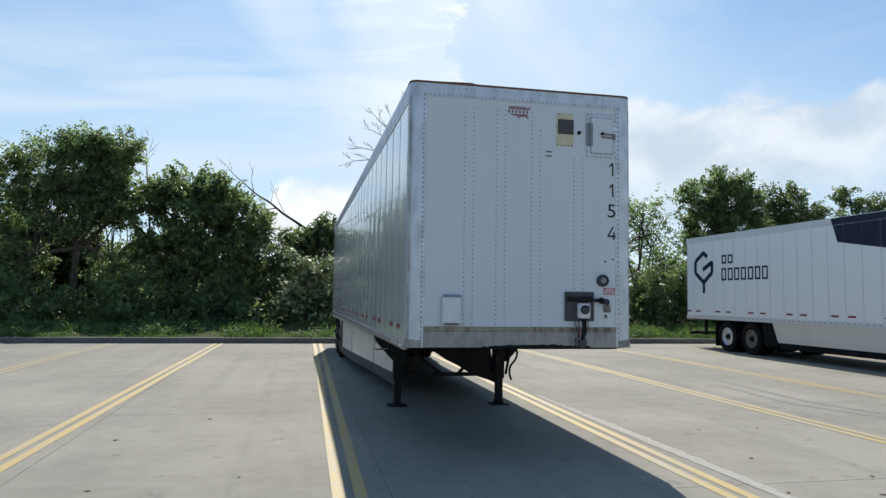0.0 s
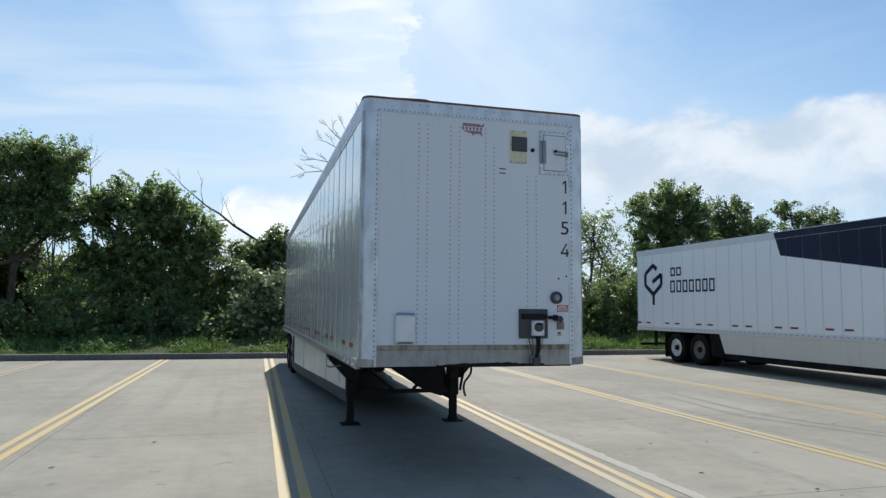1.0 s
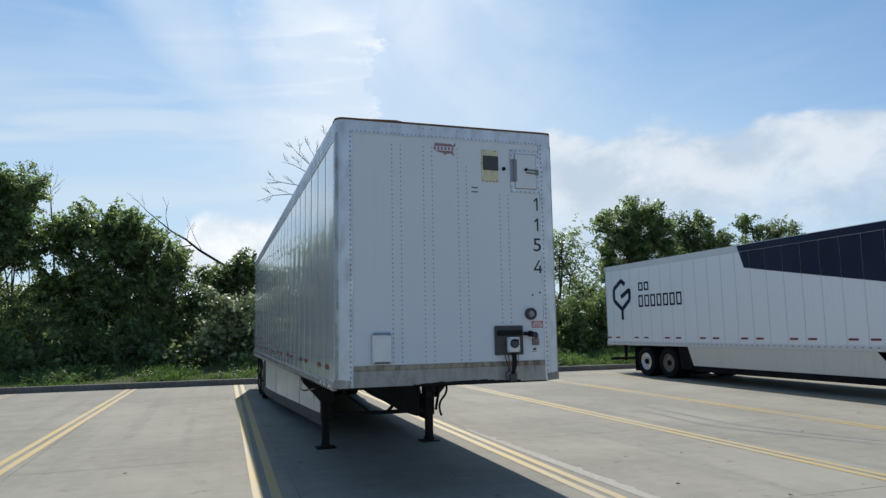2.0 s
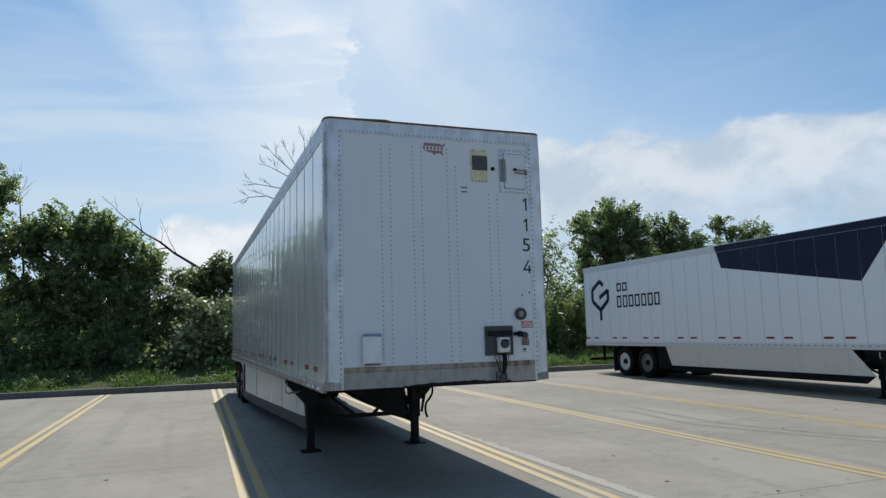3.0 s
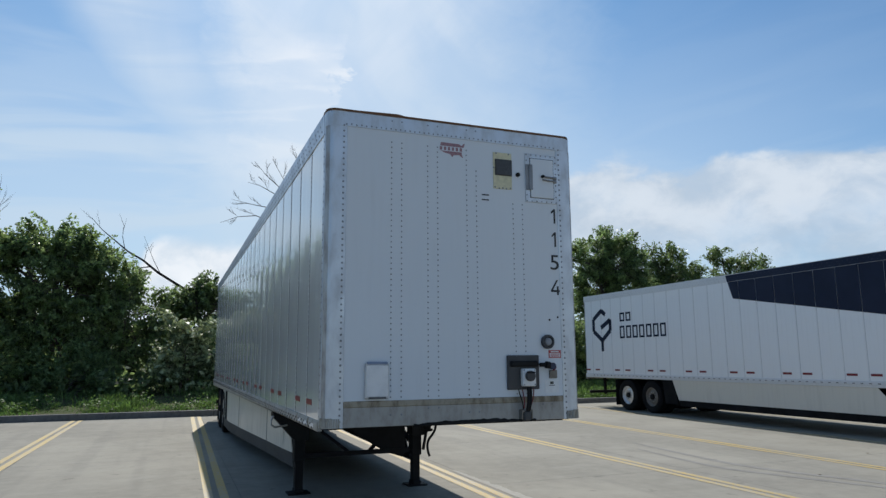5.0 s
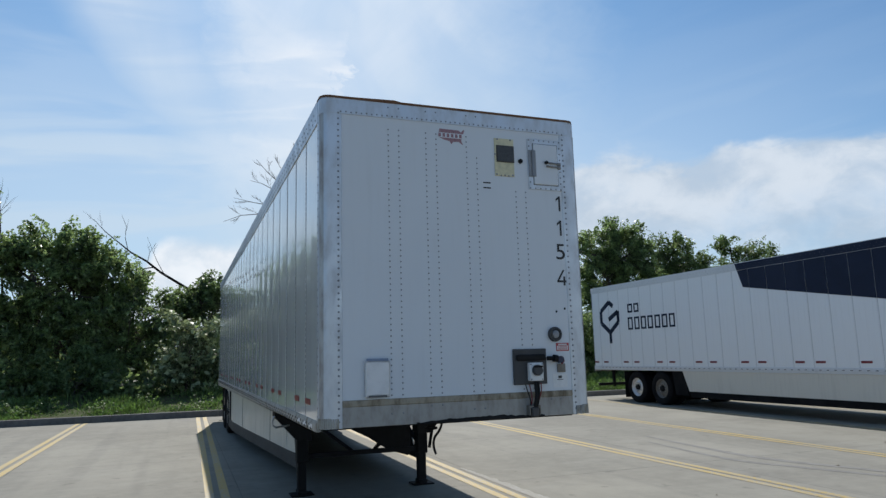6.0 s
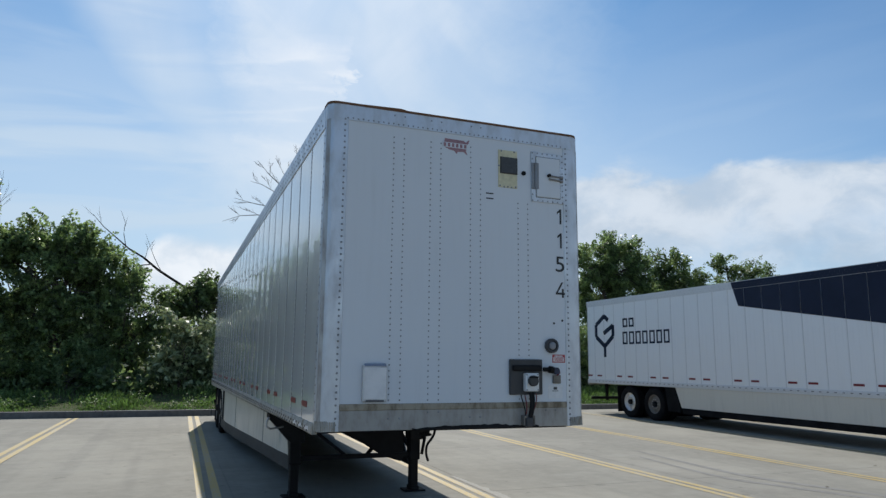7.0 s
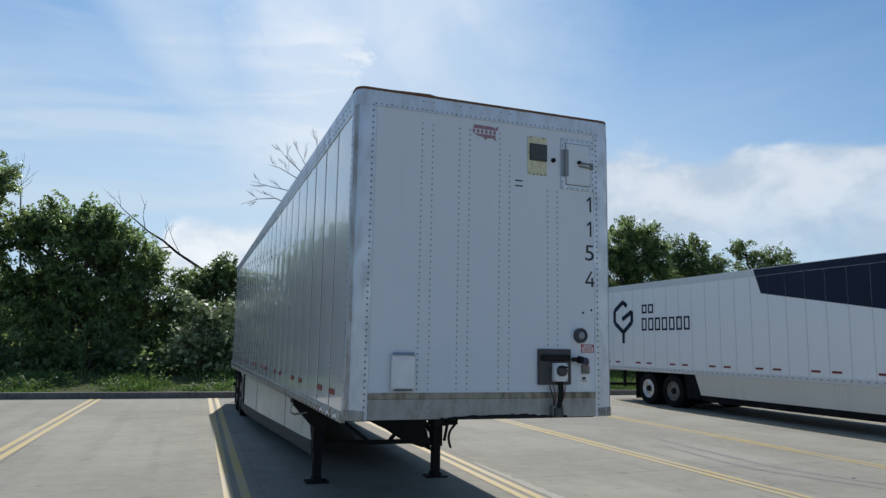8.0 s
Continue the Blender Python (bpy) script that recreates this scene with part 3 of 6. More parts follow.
def skirt_panel(side, z0, z1, out, cut_rear, cut_front, depth, rear=12.3, straight=False, nose=None):
    pts = skirt_line(side, rear, straight)
    bm = bmesh.new()
    rows_ = []
    for k, (x, y) in enumerate(pts):
        y_top, y_low = y, y
        if k == 0:
            y_top, y_low = y - cut_rear * (1.02 - z1), y - cut_rear * (1.02 - z0)
        if k == len(pts) - 1:
            y_top, y_low = nose or (y + cut_front * (z1 - 0.3), y + cut_front * (z0 - 0.3))
        rows_.append([bm.verts.new((x + side * (out + d), yy, z)) for d in (0, depth) for yy, z in ((y_low, z0), (y_top, z1))])
    for a, b in zip(rows_, rows_[1:]):
        for i, j in ((0, 1), (2, 3), (0, 2), (1, 3)):
            bm.faces.new((a[i], a[j], b[j], b[i]))
    for r in (rows_[0], rows_[-1]):
        bm.faces.new((r[0], r[1], r[3], r[2]))
    return bm


def wheel(parent, x, y, z, side, rim_mat):
    """One tyre with its disc; the disc faces outwards."""
    r = 0.505
    prof = [(-0.12, 0.29), (-0.135, 0.33), (-0.14, 0.43), (-0.125, 0.485), (-0.105, r), (-0.06, r), (-0.052, r - 0.015), (-0.045, r), (-0.005, r), (0, r - 0.015), (0.005, r),
            (0.045, r), (0.052, r - 0.015), (0.06, r), (0.105, r), (0.125, 0.485), (0.14, 0.43), (0.135, 0.33), (0.12, 0.29)]
    w = new("wheel")
    w.parent, w.location = parent, (x, y, z)
    part("tyre", revolve(bmesh.new(), prof, (0, 0, 0), "X", 32), RUBBER, w, smooth=True)
    disc = [(0.12, 0.297), (0.128, 0.285), (0.10, 0.275), (0.055, 0.26), (0.045, 0.235), (0.075, 0.19), (0.085, 0.15), (0.085, 0.10), (0.02, 0.095), (0.02, 0.0)]
    part("rim", revolve(bmesh.new(), [(side * a, b) for a, b in disc], (0, 0, 0), "X", 32), rim_mat, w, smooth=True)
    bm = bmesh.new()
    for k in range(10):
        a = 2 * math.pi * k / 10
        rod(bm, (side * 0.07, 0.143 * math.cos(a), 0.143 * math.sin(a)), (side * 0.108, 0.143 * math.cos(a), 0.143 * math.sin(a)), 0.014, sides=6)
    tagged(part("wheel_nuts", bm, GRIMY_ALU, w), kind="stuff")
    part("hub", revolve(bmesh.new(), [(side * 0.0, 0.085), (side * 0.13, 0.085), (side * 0.15, 0.07), (side * 0.155, 0.0)], (0, 0, 0), "X", 18), BLACK, w, smooth=True)
    return w


def leg(parent, x, drop):
    """A landing gear leg with its sand shoe."""
    ob = new("landing_leg")
    ob.parent, ob.location = parent, (x, 3.68, drop)
    part("outer_tube", boxed(-0.075, 0.075, -0.08, 0.08, 0.42, 1.10, bevel=0.012), BLACK, ob)
    part("inner_tube", boxed(-0.055, 0.055, -0.06, 0.06, 0.05, 0.55, bevel=0.008), BLACK, ob)
    bm = boxed(-0.15, 0.15, -0.13, 0.13, 0.0, 0.022, bevel=0.008)
    box(bm, -0.06, 0.06, -0.10, 0.10, 0.02, 0.07, bevel=0.01)
    part("sand_shoe", bm, BLACK, ob)
    part("gear_box", boxed(-0.09, 0.09, -0.10, 0.11, 0.72, 0.96, bevel=0.015), BLACK, ob)
    bm = bmesh.new()
    rod(bm, (0, -0.05, 0.05), (0, 0.05, 0.05), 0.03, sides=10)
    part("shoe_pin", bm, BLACK, ob)
    return ob


def clip_range(points, lo, hi):
    """The part of a convex outline (y, z) between two y values."""
    for sign, edge in ((1, lo), (-1, hi)):
        out = []
        for i, a in enumerate(points):
            b = points[(i + 1) % len(points)]
            ia, ib = sign * (a[0] - edge) >= 0, sign * (b[0] - edge) >= 0
            if ia:
                out.append(a)
            if ia != ib:
                t = (edge - a[0]) / (b[0] - a[0])
                out.append((edge, a[1] + t * (b[1] - a[1])))
        points = out
        if len(points) < 3:
            return []
    return points


def van_trailer(place, label, side_mat, marks, mark_z, seam_rivets, rail_drop=0.0, top=TOP, gap=0.011, rail_mat=None, shell_mat=None, pitch=PITCH, first=0.160):
    """A 53-foot box semi-trailer, nose at y = 0, standing on its landing gear. Returns it."""
    strips = shell_mat is None
    t = thing("semi_trailer", place @ Matrix.Rotation(-NOSE_UP, 4, "X"), label, "semi-trailer", "parked box trailers")
    up = lambda y: y * math.tan(NOSE_UP)
    # the inner shell behind the skin
    shell = boxed(-HALF + 0.012, HALF - 0.012, 0.13, LENGTH - 0.03, 1.192, top - 0.03)
    part("body_shell", shell, shell_mat or SEAM, t)
    part("deck_underside", boxed(-HALF + 0.02, HALF - 0.02, 0.3, LENGTH - 0.05, 1.165, 1.19), BLACK, t)
    # roof: a thin bowed sheet over the shell
    bm = bmesh.new()
    profile = [(-HALF + 0.002, top - 0.05), (-HALF + 0.004, top - 0.012), (-HALF + 0.03, top + 0.004), (-0.6, top + 0.014), (0, top + 0.018), (0.6, top + 0.014), (HALF - 0.03, top + 0.004), (HALF - 0.004, top - 0.012), (HALF - 0.002, top - 0.05)]
    ra = [bm.verts.new((x, 0.14, z)) for x, z in profile]
    rb = [bm.verts.new((x, LENGTH, z)) for x, z in profile]
    for i in range(len(profile) - 1):
        bm.faces.new((ra[i], ra[i + 1], rb[i + 1], rb[i]))
    bm.faces.new(ra)
    bm.faces.new(rb)
    part("roof", bm, ALU, t, "aluminium roof sheet")
    # side skin, sheet by sheet
    sheet = strip_mesh = None
    count = int((LENGTH - 0.06 - first) / pitch)
    for side in (-1, 1):
        for k in range(count + 1):
            y0 = first + pitch * k
            wide = pitch if k < count else LENGTH - 0.06 - y0
            if sheet is None or k == count:
                bm = bmesh.new()
                grid = []
                for y, bulge in ((gap, -0.005), (gap + 0.010, 0.001), (0.032, 0.0045), (wide * 0.5, 0.0065), (wide - 0.032, 0.0045), (wide - gap - 0.010, 0.001), (wide - gap, -0.005)):
                    grid.append([bm.verts.new((d, y, z)) for d, z in ((-0.008, 1.235), (bulge, 1.235), (bulge, top - 0.175), (-0.008, top - 0.175))])
                for a, b in zip(grid, grid[1:]):
                    for i in range(4):
                        bm.faces.new((a[i], a[(i + 1) % 4], b[(i + 1) % 4], b[i]))
                bm.faces.new(grid[0])
                bm.faces.new(grid[-1])
                ob = part("side_sheet", bm, side_mat, t, smooth=False)
                if k < count:
                    sheet = ob
            else:
                ob = new("side_sheet", sheet.data)
                ob.parent = t
            ob.location = (side * (HALF - 0.009), y0, 0)
            ob.rotation_euler = (0, 0, radians(0.11 * noise.noise((k * 3.7, side, place[0][3]))))
            ob.scale = (side * (1.0 + 0.7 * noise.noise((k * 5.3, side + 4.0, place[0][3]))), 1, 1)
            if strips and k:
                if strip_mesh is None:
                    bm = boxed(-0.006, 0.0, -0.015, 0.015, 1.236, top - 0.176)
                    seam = part("seam_strip", bm, SEAM_STRIP, t, "dark seam strip")
                    strip_mesh = seam.data
                else:
                    seam = tagged(new("seam_strip", strip_mesh), "dark seam strip")
                    seam.parent = t
                seam.location = (side * (HALF - 0.0065), y0, 0)
                seam.scale = (side, 1, 1)
            if seam_rivets and side < 0 and k:
                rivets([(side * (HALF - 0.0058 if strips else HALF - 0.006), y0 + (0.0 if strips else 0.022), 1.28 + 0.0508 * j) for j in range(52)], (side, 0, 0), 0.0105 if strips else 0.007, PALE_RIVET, t, 0.005)
    # rails
    for side in (-1, 1):
        bm = bmesh.new()
        section = [(HALF - 0.02, top - 0.20), (HALF + 0.004, top - 0.20), (HALF + 0.006, top - 0.07), (HALF + 0.005, top + 0.006), (HALF - 0.02, top + 0.006)]
        pts_a = [bm.verts.new((side * x, 0.15, z)) for x, z in section]
        pts_b = [bm.verts.new((side * x, LENGTH - 0.02, z)) for x, z in section]
        for i in range(len(section)):
            j = (i + 1) % len(section)
            bm.faces.new((pts_a[i], pts_a[j], pts_b[j], pts_b[i]))
        bm.faces.new(pts_a)
        bm.faces.new(pts_b)
        part("top_rail", bm, rail_mat or POST_WHITE, t, "pale top rail")
        bm = bmesh.new()
        section = [(HALF - 0.03, 1.118), (HALF - 0.004, 1.118), (HALF + 0.004, 1.126), (HALF + 0.004, 1.168), (HALF + 0.010, 1.175), (HALF + 0.010, 1.235), (HALF + 0.002, 1.262), (HALF - 0.03, 1.262)]
        pts_a = [bm.verts.new((side * x, 0.15, max(z + (rail_drop * 0.055 if z < 1.13 else 0.0), 1.206 if side > 0 else 0.0))) for x, z in section]
        pts_b = [bm.verts.new((side * x, LENGTH - 0.02, z - (rail_drop * 0.05 if z < 1.13 else 0.0))) for x, z in section]
        for i in range(len(section)):
            j = (i + 1) % len(section)
            bm.faces.new((pts_a[i], pts_a[j], pts_b[j], pts_b[i]))
        bm.faces.new(pts_a)
        bm.faces.new(pts_b)
        part("bottom_rail", bm, rail_mat or GRIMY_ALU, t, "pale bottom rail")
        if strips:
            rivets([(side * (HALF + 0.0095), 0.4 + 0.08 * j, 1.188 + 0.030 * (j % 2)) for j in range(194)], (side, 0, 0), 0.014, BOLT, t, 0.010)
        else:
            rivets([(side * (HALF + 0.0095), 0.4 + 0.205 * (j // 3) + 0.022 * (j % 3), 1.205) for j in range(225)], (side, 0, 0), 0.013, BOLT, t, 0.003)
        rivets([(side * (HALF + 0.005), 0.25 + 0.066 * j, top - 0.15 + 0.07 * (j % 2)) for j in range(238)], (side, 0, 0), 0.012 if strips else 0.008, RIVET, t, 0.006)
    # reflector strips in pairs
    strip = None
    for y in marks:
        if strip is None:
            strip = part("reflector_strip", boxed(-0.0015, 0.0015, -0.135, 0.135, -0.026, 0.026), RED, t, "red reflector strip")
        else:
            ob = new("reflector_strip", strip.data)
            ob.parent = t
            tagged(ob, "red reflector strip")
            strip = ob
        strip.location = (-HALF - 0.0005, y, mark_z)
    # nose: rounded corner posts, cover sheet, rails
    for side in (-1, 1):
        bm = bmesh.new()
        arc = []
        rr = 0.06
        for i in range(7):
            a = math.pi / 2 * i / 6
            arc.append((side * (HALF - rr + rr * math.sin(a)), rr - rr * math.cos(a)))
        arc = [(side * 1.115, 0.0)] + arc + [(side * (HALF - 0.014), 0.066), (side * (HALF - 0.014), 0.094), (side * HALF, 0.100), (side * (HALF + 0.002), 0.168)]
        inner = [(side * (abs(x) - 0.03), y + 0.03) for x, y in arc]
        lo, hi = 1.205, top - 0.015
        ring_lo = [bm.verts.new((x, y, lo)) for x, y in arc]
        ring_hi = [bm.verts.new((x, y, hi)) for x, y in arc]
        in_lo = [bm.verts.new((x, y, lo)) for x, y in inner]
        in_hi = [bm.verts.new((x, y, hi)) for x, y in inner]
        for i in range(len(arc) - 1):
            bm.faces.new((ring_lo[i], ring_lo[i + 1], ring_hi[i + 1], ring_hi[i]))
            bm.faces.new((in_lo[i], in_lo[i + 1], in_hi[i + 1], in_hi[i]))
            bm.faces.new((ring_lo[i], ring_lo[i + 1], in_lo[i + 1], in_lo[i]))
            bm.faces.new((ring_hi[i], ring_hi[i + 1], in_hi[i + 1], in_hi[i]))
        bm.faces.new((ring_lo[0], ring_hi[0], in_hi[0], in_lo[0]))
        bm.faces.new((ring_lo[-1], ring_hi[-1], in_hi[-1], in_lo[-1]))
        part("corner_post", bm, POST_WHITE, t, "rounded corner post")
        x0, x1 = sorted((side * (HALF - 0.013), side * (HALF - 0.008)))
        part("post_seal", boxed(x0, x1, 0.068, 0.092, 1.21, top - 0.15), SEAM, t, "dark seal in the post groove")
        bm = bmesh.new()
        curve = [(HALF + 0.002 - rr + rr * math.sin(a), rr - 0.002 - rr * math.cos(a)) for a in (math.pi / 2 * f for f in (0.42, 0.55, 0.66, 0.78, 0.9, 1.0))] + [(HALF + 0.002, 0.064)]
        outer = [[bm.verts.new((side * x, y, z)) for z in (1.215, top - 0.15)] for x, y in curve]
        inner_ = [[bm.verts.new((side * (x - 0.004), y + 0.003, z)) for z in (1.215, top - 0.15)] for x, y in curve]
        for rows_ in (outer, inner_):
            for a, b in zip(rows_, rows_[1:]):
                bm.faces.new((a[0], b[0], b[1], a[1]))
        for k in (0, -1):
            bm.faces.new((outer[k][0], outer[k][1], inner_[k][1], inner_[k][0]))
        part("corner_trim", bm, CORNER_TRIM, t, "scuffed metal corner trim")
        rivets([(side * 1.143, -0.001, 1.26 + 0.054 * j) for j in range(51)], (0, -1, 0), 0.0105, RIVET, t)
        rivets([(side * (HALF + 0.001), 0.135, 1.30 + 0.072 * j) for j in range(37)], (side, 0, 0), 0.008, RIVET, t)
    # ribbed casting at the foot of each corner post
    for side in (-1, 1):
        bm = bmesh.new()
        for i in range(9):
            a = math.pi / 2 * i / 8
            x, y = side * (HALF - 0.075 + 0.082 * math.sin(a)), 0.075 - 0.082 * math.cos(a)
            rod(bm, (x, y, 1.207), (x, y, 1.292), 0.009, 0.007, sides=6)
        for i in range(4):
            rod(bm, (side * (1.150 + 0.020 * i), -0.004, 1.207), (side * (1.150 + 0.020 * i), -0.004, 1.285), 0.009, 0.007, sides=6)
        part("post_foot", bm, GRIMY_ALU, t, "ribbed grimy casting at the foot of the post")
    part("front_sheet", boxed(-1.117, 1.117, 0.006, 0.05, 1.40, top - 0.12), WHITE, t, "white riveted front sheet")
    return t, up


def running_gear(t, up, rims, skirt_edge_mat, axle_y=(13.35, 12.10), skirt_rear=12.3, skirt_low=(0.27, 0.27), white_low=0.45, skirt_mat=None, straight=False, gear_back=0.0):
    """Axles, skirts, landing gear, coupler and cross members under a trailer."""
    # deck: cross members and the coupler plate
    beam = part("cross_member", boxed(-HALF + 0.05, HALF - 0.05, -0.03, 0.03, 1.122, 1.166), BLACK, t)
    beam.location = (0, 2.2, 0)
    for k in range(1, 33):
        ob = new("cross_member", beam.data)
        ob.parent, ob.location = t, (0, 2.2 + 0.42 * k, 0)
    bm = boxed(-HALF + 0.06, HALF - 0.06, 0.12, 1.65, 1.19, 1.204, bevel=0.003)
    part("coupler_plate", bm, BLACK, t)
    bm = bmesh.new()
    rod(bm, (0, 0.92, 1.05), (0, 0.92, 1.17), 0.045, sides=12)
    rod(bm, (0, 0.92, 1.055), (0, 0.92, 1.075), 0.065, sides=12)
    part("kingpin", bm, BLACK, t)
    # landing gear
    gear = [leg(t, -0.85, up(3.68)), leg(t, 0.82, up(3.68))]
    bm = bmesh.new()
    bar(bm, (-0.85, 3.68, 0.51), (0.82, 3.68, 0.51), 0.06, 0.06)
    gear.append(part("cross_brace", bm, BLACK, t))
    for side in (-1, 1):
        bm = bmesh.new()
        bar(bm, (side * 0.16, 3.72, 0.53), (side * 0.50, 3.95, 0.80), 0.05, 0.03)
        bar(bm, (side * 0.50, 3.95, 0.80), (side * 0.62, 4.05, 1.06), 0.05, 0.03)
        gear.append(part("diagonal_brace", bm, BLACK, t))
        bm = bmesh.new()
        bar(bm, (side * 0.82, 3.75, 0.55), (side * 0.78, 5.0, 1.06), 0.05, 0.04)
        gear.append(part("rear_brace", bm, BLACK, t))
        # bracket plate that ties the leg to the deck
        bm = bmesh.new()
        slab_from_outline(bm, [(side * 0.74, 3.55, 1.10), (side * 1.22, 3.55, 1.10), (side * 1.22, 3.55, 1.05), (side * 0.92, 3.55, 0.72), (side * 0.74, 3.55, 0.72)], (0, 1, 0), 0.26)
        gear.append(part("leg_bracket", bm, BLACK, t))
        bm = bmesh.new()
        if side > 0:
            slab_from_outline(bm, [(0.66, 3.66, 1.12), (-0.45, 3.66, 1.12), (-0.22, 3.66, 0.88), (0.20, 3.66, 0.60), (0.37, 3.66, 0.50), (0.62, 3.66, 0.42), (0.66, 3.66, 0.46)], (0, 1, 0), 0.012)
            gear.append(part("gusset_plate", bm, BLACK, t, "black hanging plate"))
    bm = tube_path(bmesh.new(), [(-1.24, 3.42, 1.07), (-1.27, 3.40, 1.02), (-1.27, 3.40, 0.96), (-1.22, 3.42, 0.925), (-1.12, 3.50, 0.93), (-0.95, 3.62, 0.94)], 0.013)
    gear.append(part("crank_handle", bm, ALU, t, "bent steel crank handle"))
    bm = bmesh.new()
    rod(bm, (-0.72, 4.75, 0.93), (0.16, 4.75, 0.93), 0.15, sides=20)
    rod(bm, (-0.78, 4.75, 0.93), (-0.72, 4.75, 0.93), 0.08, 0.15, sides=20)
    rod(bm, (0.16, 4.75, 0.93), (0.22, 4.75, 0.93), 0.15, 0.08, sides=20)
    gear.append(part("air_tank", bm, BLACK, t, "black air tank"))
    for ob in gear:
        ob.location.y += gear_back
    # skirts
    rake = 0.94 if straight else 0.75
    for side in (-1, 1):
        s = part("side_skirt", skirt_panel(side, white_low, 1.13, 0.0, 0.42, rake, 0.012, skirt_rear, straight), skirt_mat or SKIRT, t, "white aero side skirt")
        for xa, ya in skirt_line(side, skirt_rear, straight)[2:-2:2]:
            bm = bmesh.new()
            xm, ym = xa + side * 0.0135, ya
            box(bm, xm - 0.003, xm + 0.003, ym - 0.007, ym + 0.007, white_low + 0.012, 1.118)
            if skirt_mat is None:
                part("panel_joint", bm, SKIRT_EDGE, s, "grey panel joint")
            else:
                bm.free()
        part("skirt_edge", skirt_panel(side, skirt_low[side > 0], white_low + 0.01, 0.004, 0.42, rake, 0.012, skirt_rear, straight, (4.25, 4.48) if straight else None), skirt_edge_mat, s, "flexible lower edge strip")
        # Black sheet added inside the skirt; it paints the shade on its inner face.
        part("skirt_backing", skirt_panel(side, skirt_low[side > 0] + 0.02, 1.10, -0.012, 0.42, rake, 0.008, skirt_rear, straight, (4.80, 4.52) if straight else None), BLACK, s, "black sheet standing in for shade inside the skirt")
        # ribs behind the skirt
        for k, (x, y) in enumerate(skirt_line(side, skirt_rear, straight)[1:-1]):
            bm = bmesh.new()
            bar(bm, (x - side * 0.03, y, 0.45), (x - side * 0.25, y, 1.08), 0.04, 0.03)
            part("skirt_strut", bm, GRIMY_ALU, s)
    # axles
    for y in axle_y:
        bm = bmesh.new()
        rod(bm, (-0.95, y, 0.505 + up(y)), (0.95, y, 0.505 + up(y)), 0.065, sides=12)
        part("axle", bm, BLACK, t)
        for side in (-1, 1):
            for off in (1.145, 0.815):
                wheel(t, side * off, y, 0.505 + up(y), side, rims[0] if y == axle_y[0] else rims[1])
    bm = bmesh.new()
    for side in (-1, 1):
        box(bm, side * 0.5 - 0.06, side * 0.5 + 0.06, axle_y[1] - 1.2, axle_y[0] + 1.2, 0.82, 1.06, bevel=0.01)
    for y in (axle_y[1] - 0.6, axle_y[1] + 0.62, axle_y[0] + 0.6):
        box(bm, -0.5, 0.5, y - 0.05, y + 0.05, 0.86, 1.0)
    part("bogie_frame", bm, BLACK, t)
    # mud flaps
    for side in (-1, 1):
        flap = boxed(side * 0.98 - 0.30, side * 0.98 + 0.30, axle_y[0] + 0.64, axle_y[0] + 0.652, 0.22, 1.08)
        part("mud_flap", flap, RUBBER, t, "black rubber mud flap")
        bm = bmesh.new()
        slab_from_outline(bm, [(side * 1.27, axle_y[1] - 1.12, 1.10), (side * 1.27, axle_y[1] - 0.54, 1.10), (side * 1.27, axle_y[1] - 0.66, 0.40), (side * 1.27, axle_y[1] - 1.22, 0.40)], (-side, 0, 0), 0.5)
        part("front_fender_flap", bm, RUBBER, t)
    # rear guard and doors
    bm = boxed(-1.2, 1.2, LENGTH - 0.14, LENGTH - 0.04, 0.46 + up(16), 0.56 + up(16), bevel=0.01)
    for x in (-0.55, 0.55):
        box(bm, x - 0.05, x + 0.05, LENGTH - 0.12, LENGTH - 0.06, 0.5, 1.1)
    part("underride_guard", bm, BLACK, t)
    for side in (-1, 1):
        x0, x1 = sorted((side * 0.006, side * 1.26))
        door = part("rear_door", boxed(x0, x1, LENGTH - 0.028, LENGTH + 0.01, 1.22, 4.0, bevel=0.004), FLEET_WHITE, t)
        bm = bmesh.new()
        rod(bm, (side * 0.35, LENGTH + 0.03, 1.25), (side * 0.35, LENGTH + 0.03, 3.98), 0.017, sides=8)
        part("lock_rod", bm, GRIMY_ALU, door)
    part("rear_sill", boxed(-HALF + 0.01, HALF - 0.01, LENGTH - 0.029, LENGTH + 0.02, 1.06, 1.21, bevel=0.005), GRIMY_ALU, t)


def pair_marks(first, step=1.92, apart=0.635):
    return [first + step * k + d for k in range(int((LENGTH - first - apart) / step) + 1) for d in (0.0, apart)]


